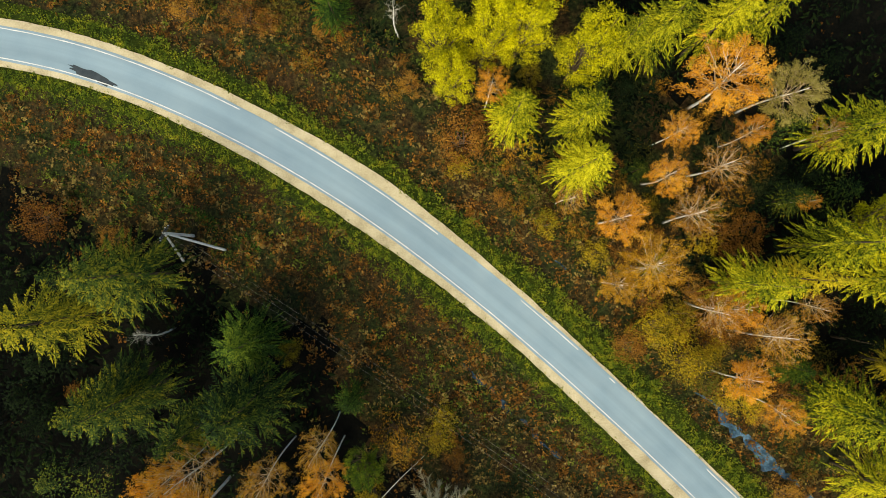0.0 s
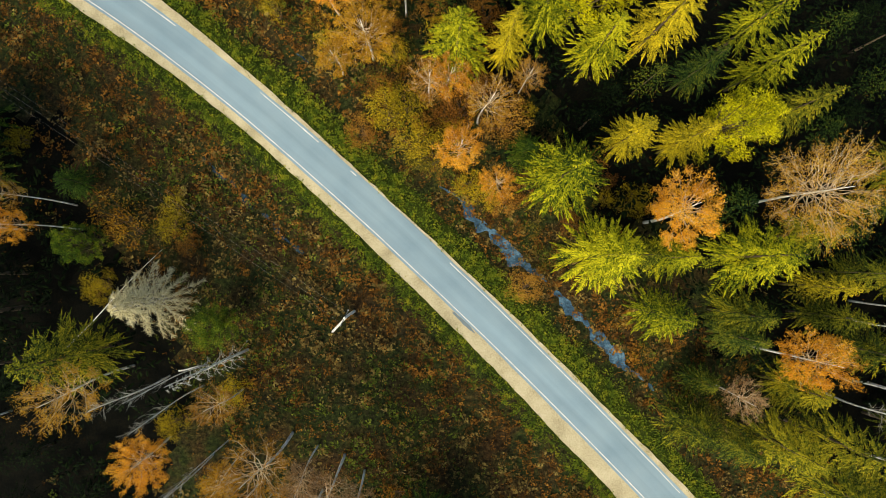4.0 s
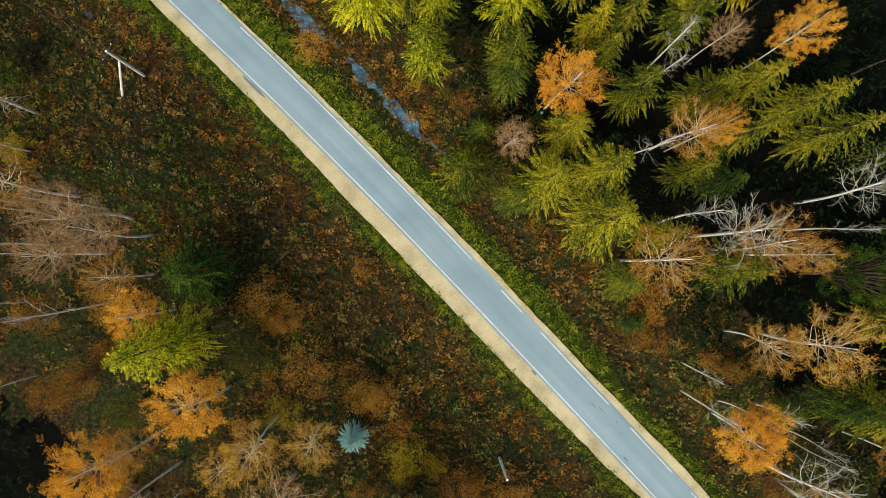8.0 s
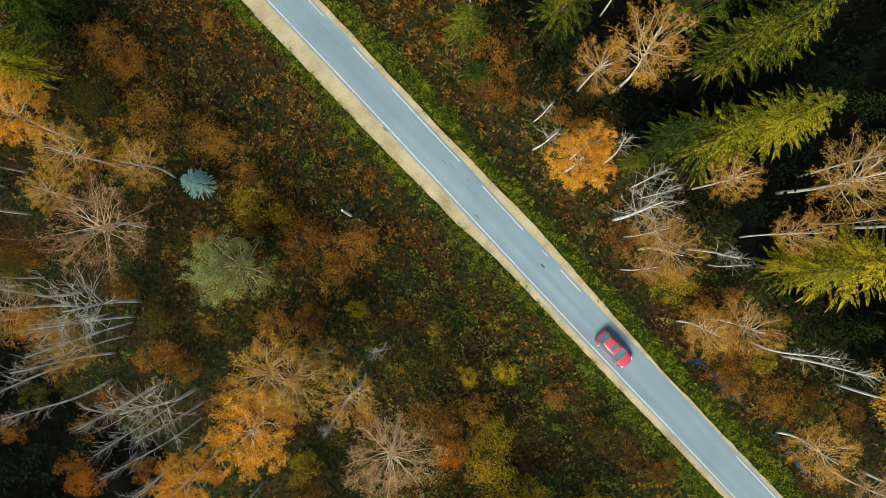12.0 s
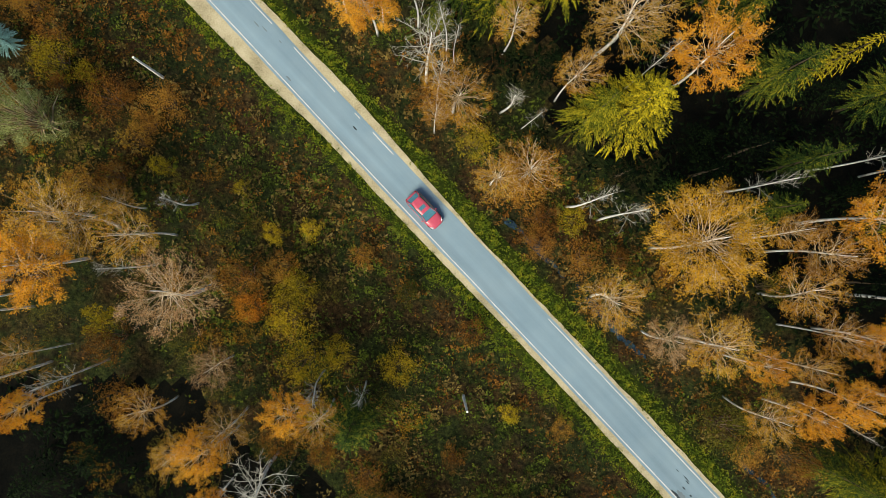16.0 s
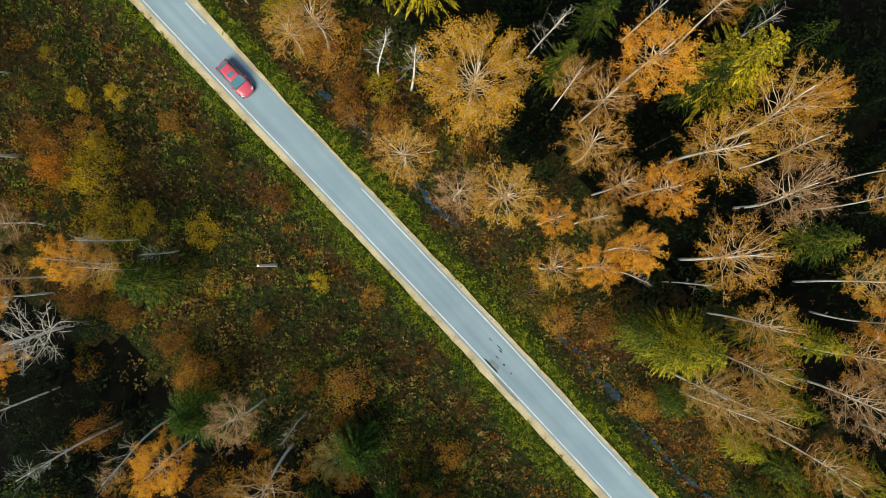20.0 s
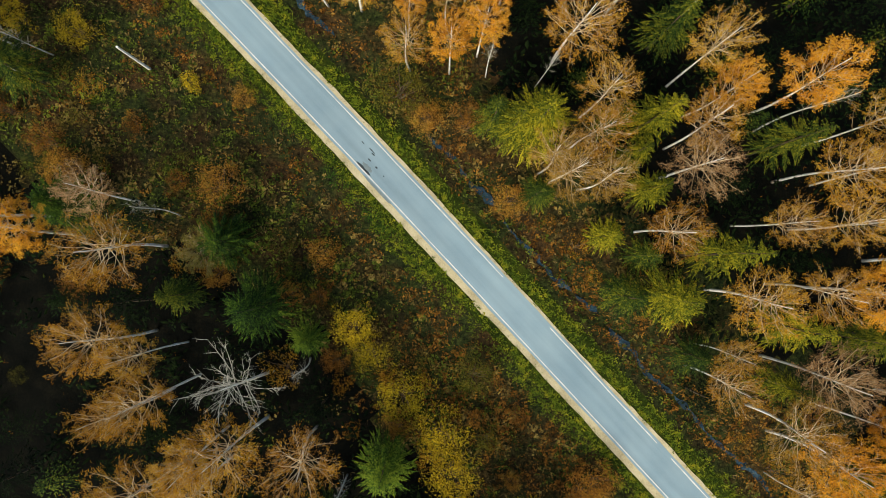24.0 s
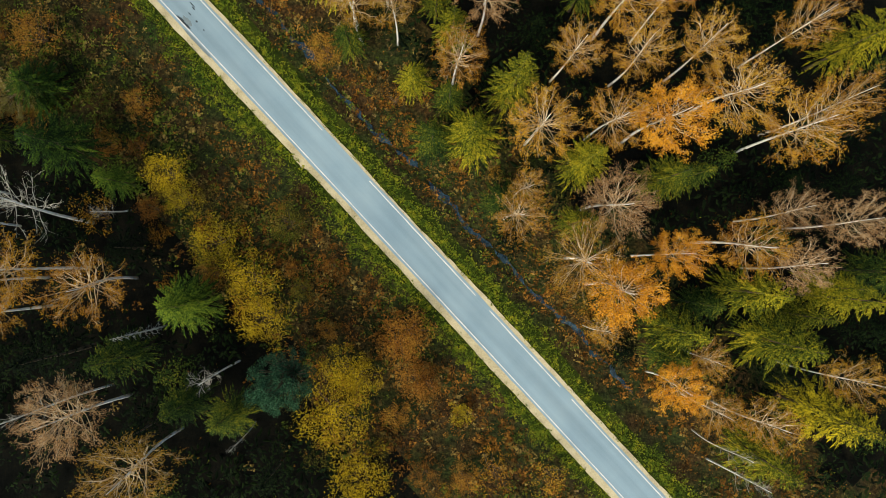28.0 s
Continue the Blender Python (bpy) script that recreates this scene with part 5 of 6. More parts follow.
def joined(name, spots, shapes, unit, mat, label, category):
    """Plants too many or too dim to count, as one mesh; spots are x, y, height and reach."""
    rng = np.random.default_rng(12)
    co = []
    for x, y, h, r in spots:
        me = shapes[int(rng.integers(len(shapes)))]
        idx = np.empty(len(me.loops), dtype=np.int32)
        me.loops.foreach_get("vertex_index", idx)
        v = np.empty(len(me.vertices) * 3)
        me.vertices.foreach_get("co", v)
        v = v.reshape(-1, 3)[idx] * (r / unit[0], r / unit[0], h / unit[1])
        a = rng.uniform(0, 6.28)
        co.append(np.stack([v[:, 0] * np.cos(a) - v[:, 1] * np.sin(a) + x, v[:, 0] * np.sin(a) + v[:, 1] * np.cos(a) + y, v[:, 2] - 0.42], -1))
    co = np.concatenate(co)
    k = len(co) // 3
    me = bpy.data.meshes.new(name)
    me.vertices.add(k * 3); me.vertices.foreach_set("co", co.ravel())
    me.loops.add(k * 3); me.loops.foreach_set("vertex_index", np.arange(k * 3))
    me.polygons.add(k); me.polygons.foreach_set("loop_start", np.arange(k) * 3)
    me.update(calc_edges=True)
    tagged(part(name, me, mat), label, category, kind="stuff")


# ---- more spruces of the shaded wood, added at random spots to darken its floor ----
def thicken():
    spots = [(o.location.x, o.location.y) for o in scene.objects if o.type == "EMPTY" and not o.name.startswith("shrub")]
    wood = random.Random(63)
    made = 0
    back = {"green": [], "dark": []}
    for i in range(6000):
        u, s = wood.uniform(-60, 240), wood.choice((wood.uniform(19, 50), wood.uniform(19, 50), wood.uniform(-50, -18)))
        if s < 0 and s > np.interp(u, WOOD_U, WOOD_S) - 3 or s > 0 and (86 < u < 108 and s < 27):
            continue
        x, y = (float(q) for q in across(u, s))
        if made >= 270 or min((x - a) ** 2 + (y - b) ** 2 for a, b in spots) < 6.5:
            continue
        spots.append((x, y))
        made += 1
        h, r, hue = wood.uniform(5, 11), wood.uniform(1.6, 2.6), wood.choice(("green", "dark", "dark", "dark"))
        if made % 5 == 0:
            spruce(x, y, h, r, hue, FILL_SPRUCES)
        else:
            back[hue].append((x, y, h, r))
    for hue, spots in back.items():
        joined("back_spruces", spots, [q[1] for q in FILL_SPRUCES], (3.0, 16.0), NEEDLE[hue], "dim " + hue + " spruces coloured for shade, standing close in the wood", "woodland")


thicken()


# ---- scrub between the heath and the wood ----
def scrub():
    spots = [(o.location.x, o.location.y) for o in scene.objects if o.type == "EMPTY"]
    wild = random.Random(91)
    low = {"bare": [], "olive": []}
    for u0, u1, s0, s1, count, looks in ((56, 150, -46, -13, 80, ("bare", "orange", "bare", "olive", "olive", "olive")), (-40, 215, 8.2, 16, 60, ("bare", "olive", "orange", "bare")), (150, 225, -22, -10, 30, ("olive", "orange", "bare")), (-42, 24, 10, 30, 55, ("orange", "bare", "bare", "bare", "olive")), (-4, 48, 8.5, 21, 34, ("orange", "yellow", "orange", "olive"))):
        made = tries = 0
        while made < count and tries < 4000:
            tries += 1
            x, y = across(wild.uniform(u0, u1), wild.uniform(s0, s1))
            x, y = float(x), float(y)
            if min((x - a) ** 2 + (y - b) ** 2 for a, b in spots) < 3.5:
                continue
            spots.append((x, y))
            made += 1
            big = wild.uniform(0.8, 1.7) * (1.25 if s0 < -20 or s1 > 20 else 0.85)
            kind_of = wild.choice(looks)
            if kind_of in low:
                low[kind_of].append((x, y, big * 1.6, big))
            else:
                bush(x, y, big * 1.6, big, kind_of)
    joined("low_scrub", low["bare"], [q[2] for q in SPARSE], (1.5, 3.0), LEAF["rust"], "low twiggy brown scrub with a few rusty leaves", "scrub")
    joined("low_scrub", low["olive"], [q[2] for q in SPARSE], (1.5, 3.0), LEAF["olive"], "low olive-green leafy scrub of the heath", "scrub")


scrub()

# ---- the red car on the lane ----
def red_car(u, s):
    x, y = across(u, s)
    x2, y2 = across(u + 1, s)
    car = new("car")
    car.matrix_basis = pose(x, y, 0.02, 0, 0, math.degrees(math.atan2(y2 - y, x2 - x)))
    tagged(car, "red hatchback with a glass sunroof standing on the lane", "car")
    # stations along the length: x, half width, shoulder height, deck height
    ST = [(-2.16, 0.62, 0.62, 0.70), (-2.08, 0.76, 0.80, 0.92), (-1.7, 0.86, 0.88, 0.98), (-1.0, 0.90, 0.90, 0.98), (0.0, 0.90, 0.88, 0.96), (0.75, 0.90, 0.86, 0.95), (1.3, 0.88, 0.80, 0.90), (1.8, 0.80, 0.70, 0.80), (2.08, 0.66, 0.60, 0.68), (2.18, 0.48, 0.52, 0.58)]
    def ring(a, w, sh, de):
        return [Vector((a, yy, zz)) for yy, zz in ((-w * 0.92, 0.22), (-w, 0.42), (-w, sh * 0.85), (-w * 0.97, sh), (-w * 0.72, de), (-w * 0.3, de + 0.025), (0, de + 0.03), (w * 0.3, de + 0.025), (w * 0.72, de), (w * 0.97, sh), (w, sh * 0.85), (w, 0.42), (w * 0.92, 0.22))]
    def loft(rings, close=True):
        g = Geo()
        n = len(rings[0])
        for r in rings:
            g.v += r
        for i in range(len(rings) - 1):
            for k in range(n - 1):
                g.f.append((i * n + k, (i + 1) * n + k, (i + 1) * n + k + 1, i * n + k + 1))
        if close:
            g.f += [tuple(range(n)), tuple((len(rings) - 1) * n + k for k in reversed(range(n)))]
        return g
    part("body", loft([ring(*r) for r in ST]).mesh("body", True), RED, car)
    sill = Geo()
    sill.box(-1.95, 1.95, -0.84, 0.84, 0.16, 0.28)
    part("underbody", sill.mesh("underbody"), BLACK, car)
    # cabin: pillars and roof skin, then glass let in
    def slab(name, corners, mat, thick=0.03, parent=car, label=""):
        g = Geo()
        nrm = (corners[1] - corners[0]).cross(corners[3] - corners[0]).normalized() * thick
        g.v += corners + [c - nrm for c in corners]
        g.f += [(0, 1, 2, 3), (7, 6, 5, 4)] + [(k, k + 4, (k + 1) % 4 + 4, (k + 1) % 4) for k in range(4)]
        return part(name, g.mesh(name), mat, parent, label)
    V = Vector
    roof = []
    for a, w, z in ((-1.42, 0.50, 1.37), (-1.2, 0.56, 1.42), (-0.5, 0.60, 1.45), (0.05, 0.59, 1.43), (0.25, 0.56, 1.40)):
        roof.append([V((a, -w - 0.06, z - 0.09)), V((a, -w, z - 0.02)), V((a, -w * 0.5, z)), V((a, w * 0.5, z)), V((a, w, z - 0.02)), V((a, w + 0.06, z - 0.09))])
    part("roof", loft(roof, False).mesh("roof", True), RED, car)
    slab("windscreen", [V((0.24, -0.60, 1.37)), V((1.02, -0.74, 0.98)), V((1.02, 0.74, 0.98)), V((0.24, 0.60, 1.37))], GLASS, label="windscreen coloured blue for its sky reflection")
    slab("rear_window", [V((-1.42, 0.55, 1.34)), V((-1.93, 0.62, 1.0)), V((-1.93, -0.62, 1.0)), V((-1.42, -0.55, 1.34))], GLASS, label="sloping dark rear window")
    slab("sunroof", [V((-0.52, -0.36, 1.462)), V((-0.12, -0.36, 1.452)), V((-0.12, 0.36, 1.452)), V((-0.52, 0.36, 1.462))], GLASS, 0.02, label="tinted glass sunroof")
    for q in (-1, 1):
        pts = [V((0.26, q * 0.63, 1.35)), V((0.98, q * 0.84, 0.95)), V((-1.85, q * 0.80, 0.97)), V((-1.40, q * 0.59, 1.32))]
        slab("side_window", pts if q < 0 else pts[::-1], GLASS, label="dark side glass")
        for a0, a1 in ((0.24, 1.04), (-1.42, -1.95)):
            g = Geo()
            g.tube([V((a0, q * 0.61, 1.36)), V((a1, q * 0.78, 0.97))], [0.035, 0.045], 5)
            part("pillar", g.mesh("pillar", True), RED, car)
        g = Geo()
        g.tube([V((-1.35, q * 0.6, 1.40)), V((-0.5, q * 0.66, 1.43)), V((0.2, q * 0.62, 1.39))], [0.022] * 3, 5)
        part("roof_rail", g.mesh("roof_rail", True), BLACK, car)
        g = Geo()
        g.tube([V((0.72, q * 0.86, 0.98)), V((0.70, q * 0.97, 1.02)), V((0.68, q * 1.06, 1.02))], [0.03, 0.075, 0.05], 6)
        part("wing_mirror", g.mesh("wing_mirror", True), RED, car)
        g = Geo()
        g.tube([V((2.02, q * 0.52, 0.66)), V((1.92, q * 0.68, 0.70)), V((1.74, q * 0.80, 0.72))], [0.06, 0.085, 0.04], 6)
        part("headlight", g.mesh("headlight", True), LAMP, car, "clear white headlight")
        g = Geo()
        g.tube([V((-2.10, q * 0.55, 0.82)), V((-2.02, q * 0.74, 0.84))], [0.07, 0.06], 6)
        part("tail_light", g.mesh("tail_light", True), TAIL, car, "dark red tail light")
        for a in (-1.3, 1.32):
            g = Geo()
            g.tube([V((a, q * 0.72, 0.32)), V((a, q * 0.75, 0.32)), V((a, q * 0.89, 0.32)), V((a, q * 0.91, 0.32))], [0.27, 0.32, 0.32, 0.28], 20)
            wheel = part("wheel", g.mesh("wheel", True), BLACK, car)
            g = Geo()
            g.tube([V((a, q * 0.86, 0.32)), V((a, q * 0.92, 0.32))], [0.2, 0.17], 10)
            part("rim", g.mesh("rim"), ALLOY, wheel)
    slab("bonnet_seam", [V((1.0, -0.70, 0.965)), V((1.06, -0.70, 0.955)), V((1.06, 0.70, 0.955)), V((1.0, 0.70, 0.965))], BLACK, 0.02)
    return car


red_car(CAR_U, CAR_S)


# ---- the old power line: pale concrete poles ----
def power_pole(x, y, h, braces=(), arms=0, join=0.0):
    pole = new("utility_pole")
    pole.matrix_basis = pose(x, y, -0.4)
    tagged(pole, "pale grey concrete utility pole" + (" with leaning braces" if braces else "") + " in the heath", "utility pole", "poles of the power line")
    g = Geo()
    g.tube([Vector((0, 0, 0)), Vector((0, 0, h + 0.4))], [0.17, 0.11], 8)
    part("shaft", g.mesh("shaft"), CONCRETE, pole)
    for bx, by in braces:
        g = Geo()
        g.tube([Vector((bx - x, by - y, 0)), Vector((0.12 * (bx - x) / 3, 0.12 * (by - y) / 3, (join or h) - 0.1))], [0.14, 0.10], 8)
        part("brace", g.mesh("brace"), CONCRETE, pole)
    if arms:
        for k, (z, w) in enumerate(((h + 0.1, 0.9), (h + 0.5, 0.6))[:arms]):
            g = Geo()
            d = Vector((0.45, 0.9, 0)).normalized()
            g.tube([d * -w + Vector((0, 0, z)), d * w + Vector((0, 0, z))], [0.05, 0.05], 5)
            arm = part("crossarm", g.mesh("crossarm"), IRON, pole)
            for q in (-1, 0, 1):
                g = Geo()
                c = d * w * 0.9 * q + Vector((0, 0, z))
                g.tube([c, c + Vector((0, 0, 0.12)), c + Vector((0, 0, 0.24))], [0.03, 0.06, 0.03], 6)
                part("insulator", g.mesh("insulator"), CONCRETE, arm)
    return pole


power_pole(-25.15, 2.4, 7.2, ((-21.75, 0.88), (-26.2, -0.26)), 2)
power_pole(19.5, -27.65, 7.6, ((17.2, -29.8),), 1, 5.4)
power_pole(56.8, -68.1, 6.3)
power_pole(88.5, -101.6, 6.9)
for off in (-0.75, 0.0, 0.75):
    g = Geo()
    a, b = Vector((-25.15 + 0.34 * off, 2.4 + 0.67 * off, 7.15)), Vector((19.5 + 0.34 * off, -27.65 + 0.67 * off, 7.55))
    g.tube([a.lerp(b, k / 12) - Vector((0, 0, 1.6 * (1 - (k / 6 - 1) ** 2))) for k in range(13)], [0.005] * 13, 4)
    tagged(part("power_cable", g.mesh("power_cable"), BARK_GREY), "thin sagging cable between two concrete poles", "cable", "cables of the power line")


# ---- undergrowth: what nobody could count ----
def spread(name, n, mat, reach, size, label, category, keep, blades=3, flat=0.5, seed=1, loose=0.45, lift=0.5, broad=1.0):
    """n tufts of small blades between the offsets of reach; keep(u, s, x, y) gives each spot's chance."""
    rng = np.random.default_rng(seed)
    u = rng.uniform(-72, 250, n)
    s = rng.uniform(reach[0], reach[1], n)
    x, y = across(u, s)
    ok = rng.random(n) < keep(u, s, x, y)
    u, s, x, y = u[ok], s[ok], x[ok], y[ok]
    z = height(s) - 0.03
    m = len(x)
    k = m * blades
    rep = lambda q: np.repeat(q, blades)
    az = rng.uniform(0, 2 * np.pi, k)
    el = np.radians(rng.uniform(10, 75, k)) * flat + np.radians(8)
    ln = size * rng.uniform(0.55, 1.35, k) * rep(rng.uniform(0.7, 1.4, m))
    bx = rep(x) + rng.normal(0, size * loose, k)
    by = rep(y) + rng.normal(0, size * loose, k)
    bz = rep(z + lift * patchy(x, y, 0.42, seed) * patchy(x, y, 1.3, seed + 2)) + rng.uniform(0, 0.6 * size, k)
    dx, dy, dz = np.cos(az) * np.cos(el), np.sin(az) * np.cos(el), np.sin(el)
    w = ln * rng.uniform(0.09, 0.24, k) * broad
    sx, sy = -np.sin(az) * w, np.cos(az) * w
    co = np.empty((k, 3, 3))
    co[:, 0] = np.stack([bx, by, bz], -1)
    co[:, 1] = np.stack([bx + dx * ln + sx, by + dy * ln + sy, bz + dz * ln], -1)
    co[:, 2] = np.stack([bx + dx * ln * 0.9 - sx, by + dy * ln * 0.9 - sy, bz + dz * ln * 0.8], -1)
    me = bpy.data.meshes.new(name)
    me.vertices.add(k * 3); me.vertices.foreach_set("co", co.ravel())
    me.loops.add(k * 3); me.loops.foreach_set("vertex_index", np.arange(k * 3))
    me.polygons.add(k); me.polygons.foreach_set("loop_start", np.arange(k) * 3)
    me.update(calc_edges=True)
    return tagged(part(name, me, mat), label, category, kind="stuff")


def patchy(x, y, size, phase):
    """Soft patches between 0 and 1."""
    a = np.sin(x / size + 1.7 * np.sin(y / size * 0.7 + phase)) + np.sin(y / size * 1.1 + 1.3 * np.sin(x / size * 0.8 - phase)) + 0.7 * np.sin((x + y) / size * 2.3 + phase)
    return np.clip(0.5 + 0.32 * a, 0, 1)


def edge(s, a, b):
    return np.clip((np.abs(s) - a) / (b - a), 0, 1)


def fallen_log(x, y, turn, long, thick, seed):
    """A thin birch stem lying in the heath, with a few snapped side shoots."""
    rng = random.Random(seed)
    g = Geo()
    path = [Vector((k * long / 8 - long / 2, 0.10 * math.sin(k * 0.9 + seed), 0.10 + 0.06 * rng.random())) for k in range(9)]
    g.tube(path, [thick * (1 - k / 11) for k in range(9)], 6)
    twigs = Geo()
    for k in range(7):
        p = path[rng.randrange(3, 8)]
        twigs.tube([p, p + Vector((rng.uniform(0.1, 0.5), rng.choice((-1, 1)) * rng.uniform(0.2, 0.6), rng.uniform(0.1, 0.4)))], [0.02, 0.006], 4, False)
    ob = new("fallen_log")
    ob.matrix_basis = pose(x, y, -0.3, 0, 0, turn)
    tagged(ob, "thin pale birch stem lying fallen in the heath", "fallen tree", "fallen stems")
    part("stem", g.mesh("stem", True), BARK_WHITE, ob)
    tagged(part("twigs", twigs.mesh("twigs"), BARK_GREY, ob), kind="stuff")


fallen_log(-5.61, -26.10, 46, 14.3, 0.09, 3)
fallen_log(3.03, -33.40, 8, 3.9, 0.09, 4)


def mounds(name, n, mat, reach, wide, per, label, category, keep, seed=1, tall=0.8, leafy=1.0):
    """n low domed plants of many small blades between the offsets of reach; keep(u, s, x, y) gives each spot's chance."""
    rng = np.random.default_rng(seed)
    u = rng.uniform(-68, 246, n)
    s = rng.uniform(reach[0], reach[1], n)
    x, y = across(u, s)
    ok = rng.random(n) < keep(u, s, x, y)
    x, y, z = x[ok], y[ok], height(s[ok]) - 0.05
    m = len(x)
    k = m * per
    rep = lambda q: np.repeat(q, per)
    r = rep(wide[0] + (wide[1] - wide[0]) * rng.random(m) ** 2)
    h = r * tall * rep(rng.uniform(0.6, 1.3, m))
    az, up = rng.uniform(0, 2 * np.pi, k), rng.uniform(0.0, 1.0, k)
    flat = np.sqrt(1 - up * up) * rng.uniform(0.7, 1.12, k)
    lump = 1 + 0.28 * np.sin(3 * az + rep(rng.uniform(0, 6.3, m))) + 0.15 * np.sin(5 * az + rep(rng.uniform(0, 6.3, m)))
    px, py, pz = rep(x) + r * lump * flat * np.cos(az), rep(y) + r * lump * flat * np.sin(az), rep(z) + h * up * rng.uniform(0.75, 1.1, k)
    turn = az + rng.normal(0, 0.9, k)
    ln = leafy * rng.uniform(0.10, 0.26, k)
    dx, dy, dz = np.cos(turn) * ln, np.sin(turn) * ln, rng.uniform(-0.5, 0.45, k) * ln
    w = rng.uniform(0.25, 0.5, k)
    co = np.empty((k, 3, 3))
    co[:, 0] = np.stack([px, py, pz], -1)
    co[:, 1] = np.stack([px + dx - dy * w, py + dy + dx * w, pz + dz], -1)
    co[:, 2] = np.stack([px + dx * 0.9 + dy * w, py + dy * 0.9 - dx * w, pz + dz], -1)
    me = bpy.data.meshes.new(name)
    me.vertices.add(k * 3); me.vertices.foreach_set("co", co.ravel())
    me.loops.add(k * 3); me.loops.foreach_set("vertex_index", np.arange(k * 3))
    me.polygons.add(k); me.polygons.foreach_set("loop_start", np.arange(k) * 3)
    me.update(calc_edges=True)
    return tagged(part(name, me, mat), label, category, kind="stuff")


GRASS = leaf("verge_grass", [(0.0247, 0.047, 0.0076), (0.0785, 0.1233, 0.0114), (0.1795, 0.2143, 0.0171), (0.3588, 0.3345, 0.0266)], 0.8, 0.28, 0)
FERN = leaf("rusty_fern", [(0.0228, 0.0113, 0.0029), (0.1, 0.0453, 0.0086), (0.2345, 0.105, 0.018), (0.475, 0.2323, 0.0418)], 0.8, 0.28, 0)
HERB = leaf("heath_herbs", [(0.01, 0.0188, 0.0042), (0.0425, 0.065, 0.0098), (0.1103, 0.1481, 0.0189), (0.236, 0.2749, 0.0343)], 0.8, 0.28, 0)
DRY = leaf("dry_stalks", [(0.027, 0.0198, 0.009), (0.126, 0.0882, 0.0324), (0.288, 0.2114, 0.0855)], 0.4, 0.6, 0)
SEDGE = leaf("brown_sedge", [(0.0159, 0.0118, 0.0052), (0.0763, 0.0543, 0.0174), (0.1983, 0.1413, 0.0416), (0.4023, 0.3008, 0.0883)], 0.8, 0.35, 0)
wet = lambda s: np.where(np.abs(s - 6.7) < 0.45, 0.45, 1.0)
deep_in = lambda u, s: np.clip((s - np.interp(u, WOOD_U, WOOD_S)) / 5.0 + 0.4, 0.10, 1.0) * np.clip(1 + (s + 19) / 15, 0.15, 1.0)
core = lambda u, s: np.where(s > 17, 0.05, deep_in(u, s))
band = lambda s: np.clip(1 - np.abs(np.abs(s) - 7.0) / 3.0, 0, 1)
tuft = lambda x, y, seed: 0.25 + 0.75 * patchy(x, y, 0.42, seed)
frayed = lambda s, x, y: s + np.sign(s) * (0.9 * patchy(x, y, 1.1, 8.1) + 0.9 * patchy(x, y, 4.0, 3.3) - 0.9)
rim = lambda u, s: np.where(s < 0, -west(u), east(u))
bank = lambda u, s: np.where(s < 0, np.where(u > 90, 4.3, 4.9), np.where(u > 90, 3.75, 4.5))
mid_heath = lambda u, s: (u > 100) & (u < 175) & (s < 0)
spread("verge_grass", 100000, GRASS, (-7.4, 7.0), 0.17, "short bright green grass on the verges", "grass", lambda u, s, x, y: (0.45 + 0.55 * patchy(x, y, 0.6, 5.0)) * edge(s, rim(u, s) - 0.15, rim(u, s) + 0.3) * (1 - edge(frayed(s, x, y), bank(u, s) - 0.5, bank(u, s) + 0.7)) * wet(s), 4, 0.7, 1, 0.5, 0.12, 1.2)
spread("fern", 230000, FERN, (-52, 48), 0.20, "rust-brown withered ferns of the heath", "fern", lambda u, s, x, y: edge(frayed(s, x, y), 4.3, 5.7) * np.clip(-0.05 + 0.28 * ((u < 88) | (u > 168)) - 0.2 * mid_heath(u, s) + 0.8 * patchy(x, y, 3.1, 0.4) + (0.45 + 0.7 * ((u < 88) | (u > 168))) * band(s), 0, 1) * tuft(x, y, 2) * core(u, s) * wet(s), 5, 0.75, 2, 0.35, 0.6)
spread("heath_herbs", 200000, HERB, (-52, 48), 0.18, "low olive-green herbs and moss of the heath", "herbs", lambda u, s, x, y: edge(frayed(s, x, y), 3.8, 5.4) * np.clip(-0.02 + 0.35 * mid_heath(u, s) + 0.95 * patchy(x, y, 3.7, 2.9), 0, 1) * (1 - 0.5 * band(s)) * tuft(x, y, 3) * core(u, s) * wet(s), 5, 0.75, 3, 0.4, 0.6, 1.4)
spread("dry_grass", 60000, DRY, (-52, 48), 0.42, "straw-coloured dry stalks in the heath", "dry grass", lambda u, s, x, y: edge(s, 4.4, 6.5) * patchy(x, y, 5.3, 4.4) * patchy(x, y, 0.8, 6.0) ** 2 * core(u, s) * wet(s), 5, 0.9, 4, 0.12, 0.6, 0.7)
thin_wood = lambda u, s: np.where(s > 15, 0.06, deep_in(u, s))
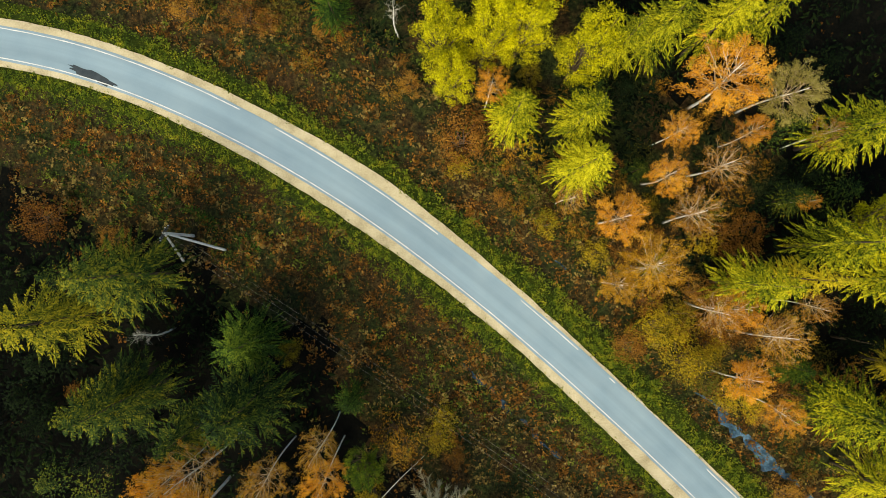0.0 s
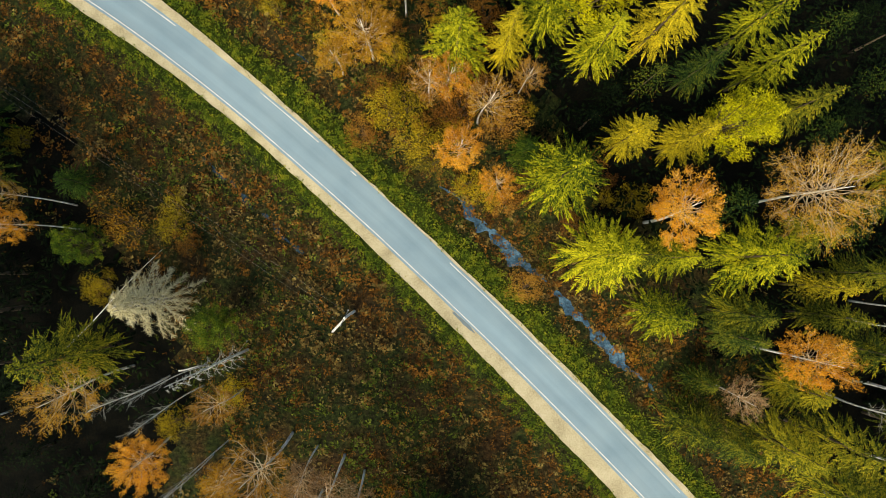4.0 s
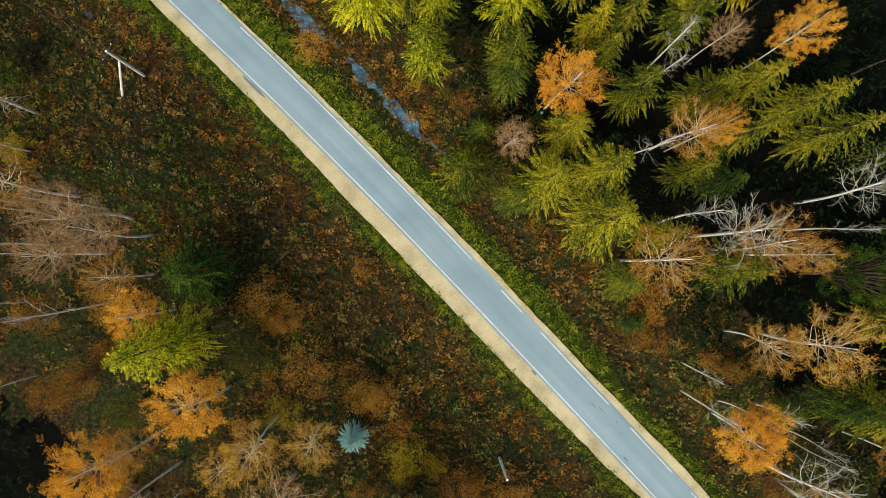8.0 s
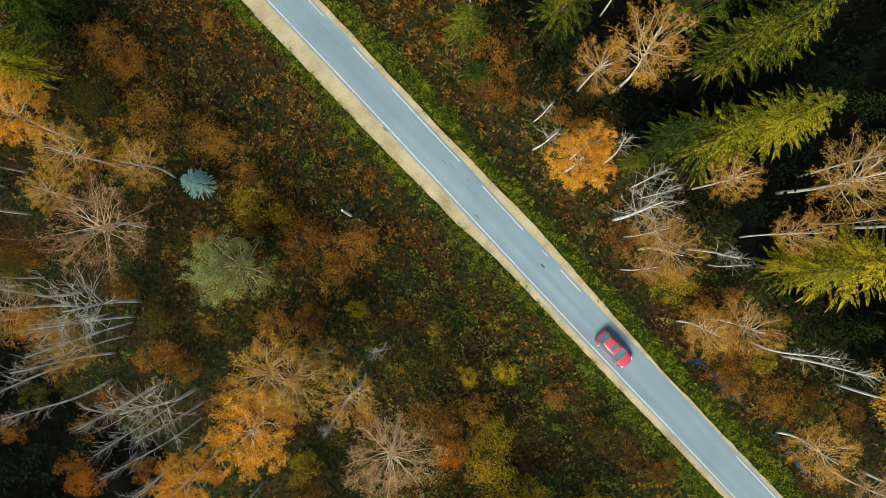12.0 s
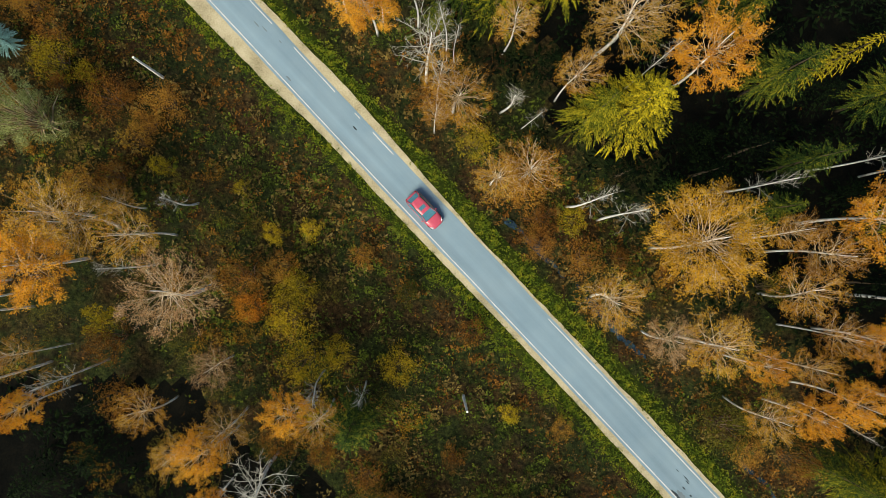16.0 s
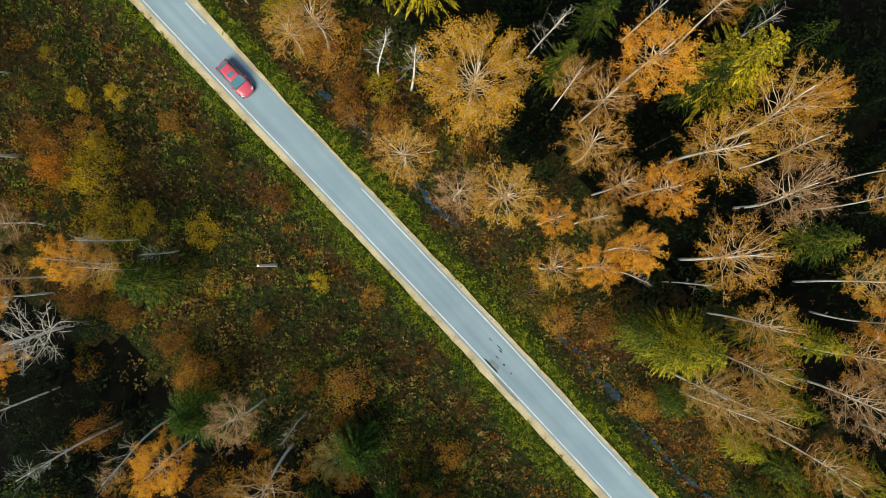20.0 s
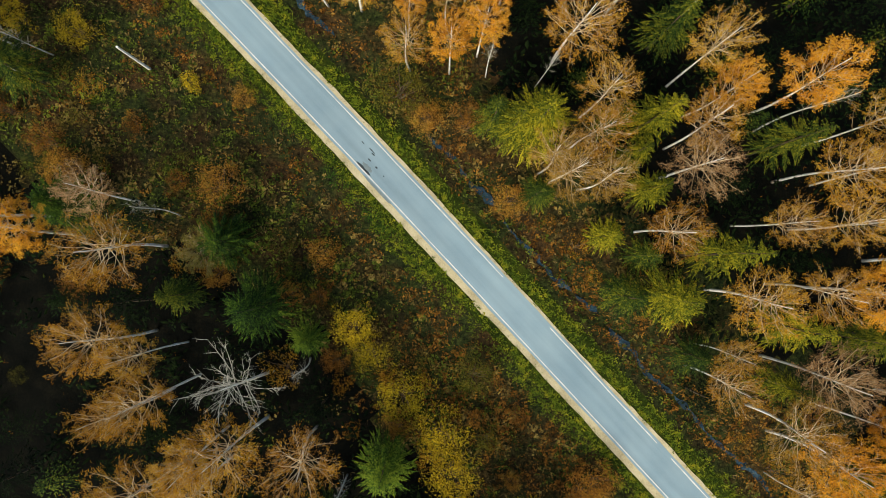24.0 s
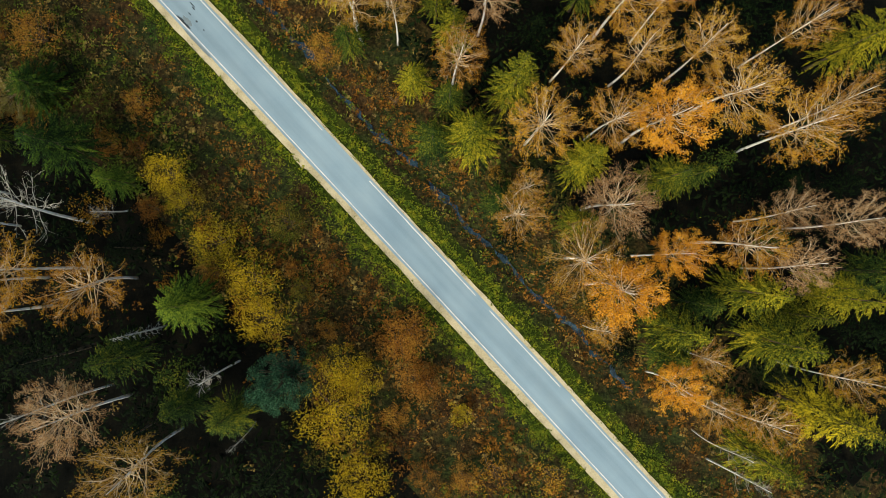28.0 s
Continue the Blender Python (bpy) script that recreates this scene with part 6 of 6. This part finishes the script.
mounds("fern_clumps", 15000, FERN, (-50, 20), (0.25, 0.8), 26, "clumps of rust-brown withered fern in the heath", "fern", lambda u, s, x, y: edge(frayed(s, x, y), 4.8, 5.6) * np.clip(-0.22 + 0.22 * ((u < 88) | (u > 168)) - 0.25 * mid_heath(u, s) + 0.75 * patchy(x, y, 3.1, 0.4) + (0.5 + 0.5 * ((u < 88) | (u > 168))) * band(s), 0.03, 1) * thin_wood(u, s) * wet(s), 11, 0.8, 1.25)
mounds("herb_clumps", 15000, HERB, (-50, 20), (0.22, 0.75), 26, "leafy olive-green clumps of herbs in the heath", "herbs", lambda u, s, x, y: edge(frayed(s, x, y), 4.3, 5.2) * np.clip(-0.15 + 0.3 * mid_heath(u, s) + 0.8 * patchy(x, y, 3.7, 2.9), 0.04, 1) * (1 - 0.5 * band(s)) * thin_wood(u, s) * wet(s), 12, 0.8, 1.3)
mounds("sedge_clumps", 20000, SEDGE, (-50, 20), (0.25, 0.7), 24, "brown tussocks of sedge and dead stalks", "sedge", lambda u, s, x, y: edge(frayed(s, x, y), 4.6, 5.6) * np.clip(0.1 + 0.5 * patchy(x, y, 5.3, 1.4), 0, 1) * thin_wood(u, s) * wet(s), 13, 1.0, 1.5)
mounds("verge_herbs", 17000, GRASS, (-5.4, 5.2), (0.14, 0.36), 15, "tufts of leafy green herbs along the verges", "herbs", lambda u, s, x, y: edge(s, rim(u, s) - 0.02, rim(u, s) + 0.35) * (1 - edge(frayed(s, x, y), bank(u, s) - 0.3, bank(u, s) + 0.8)), 14, 0.9, 0.85)
MOSS = leaf("green_moss", [(0.012, 0.030, 0.006), (0.035, 0.085, 0.010), (0.075, 0.150, 0.018)], 0.8, 0.3, 0)
mounds("moss_patches", 60000, MOSS, (-13, -3.2), (0.15, 0.45), 12, "bright green moss and grass in the damp old ditch", "moss", lambda u, s, x, y: np.clip(1 - np.abs(s + 9.3 - 1.2 * np.sin(u / 11)) / 0.8, 0, 1) * ((u > -50) & (u < -16)) * patchy(x, y, 1.5, 2.0) + 0.5 * np.clip(1 - np.abs(s + 4.3) / 0.9, 0, 1) * ((u > 155) & (u < 165)), 15, 0.6)
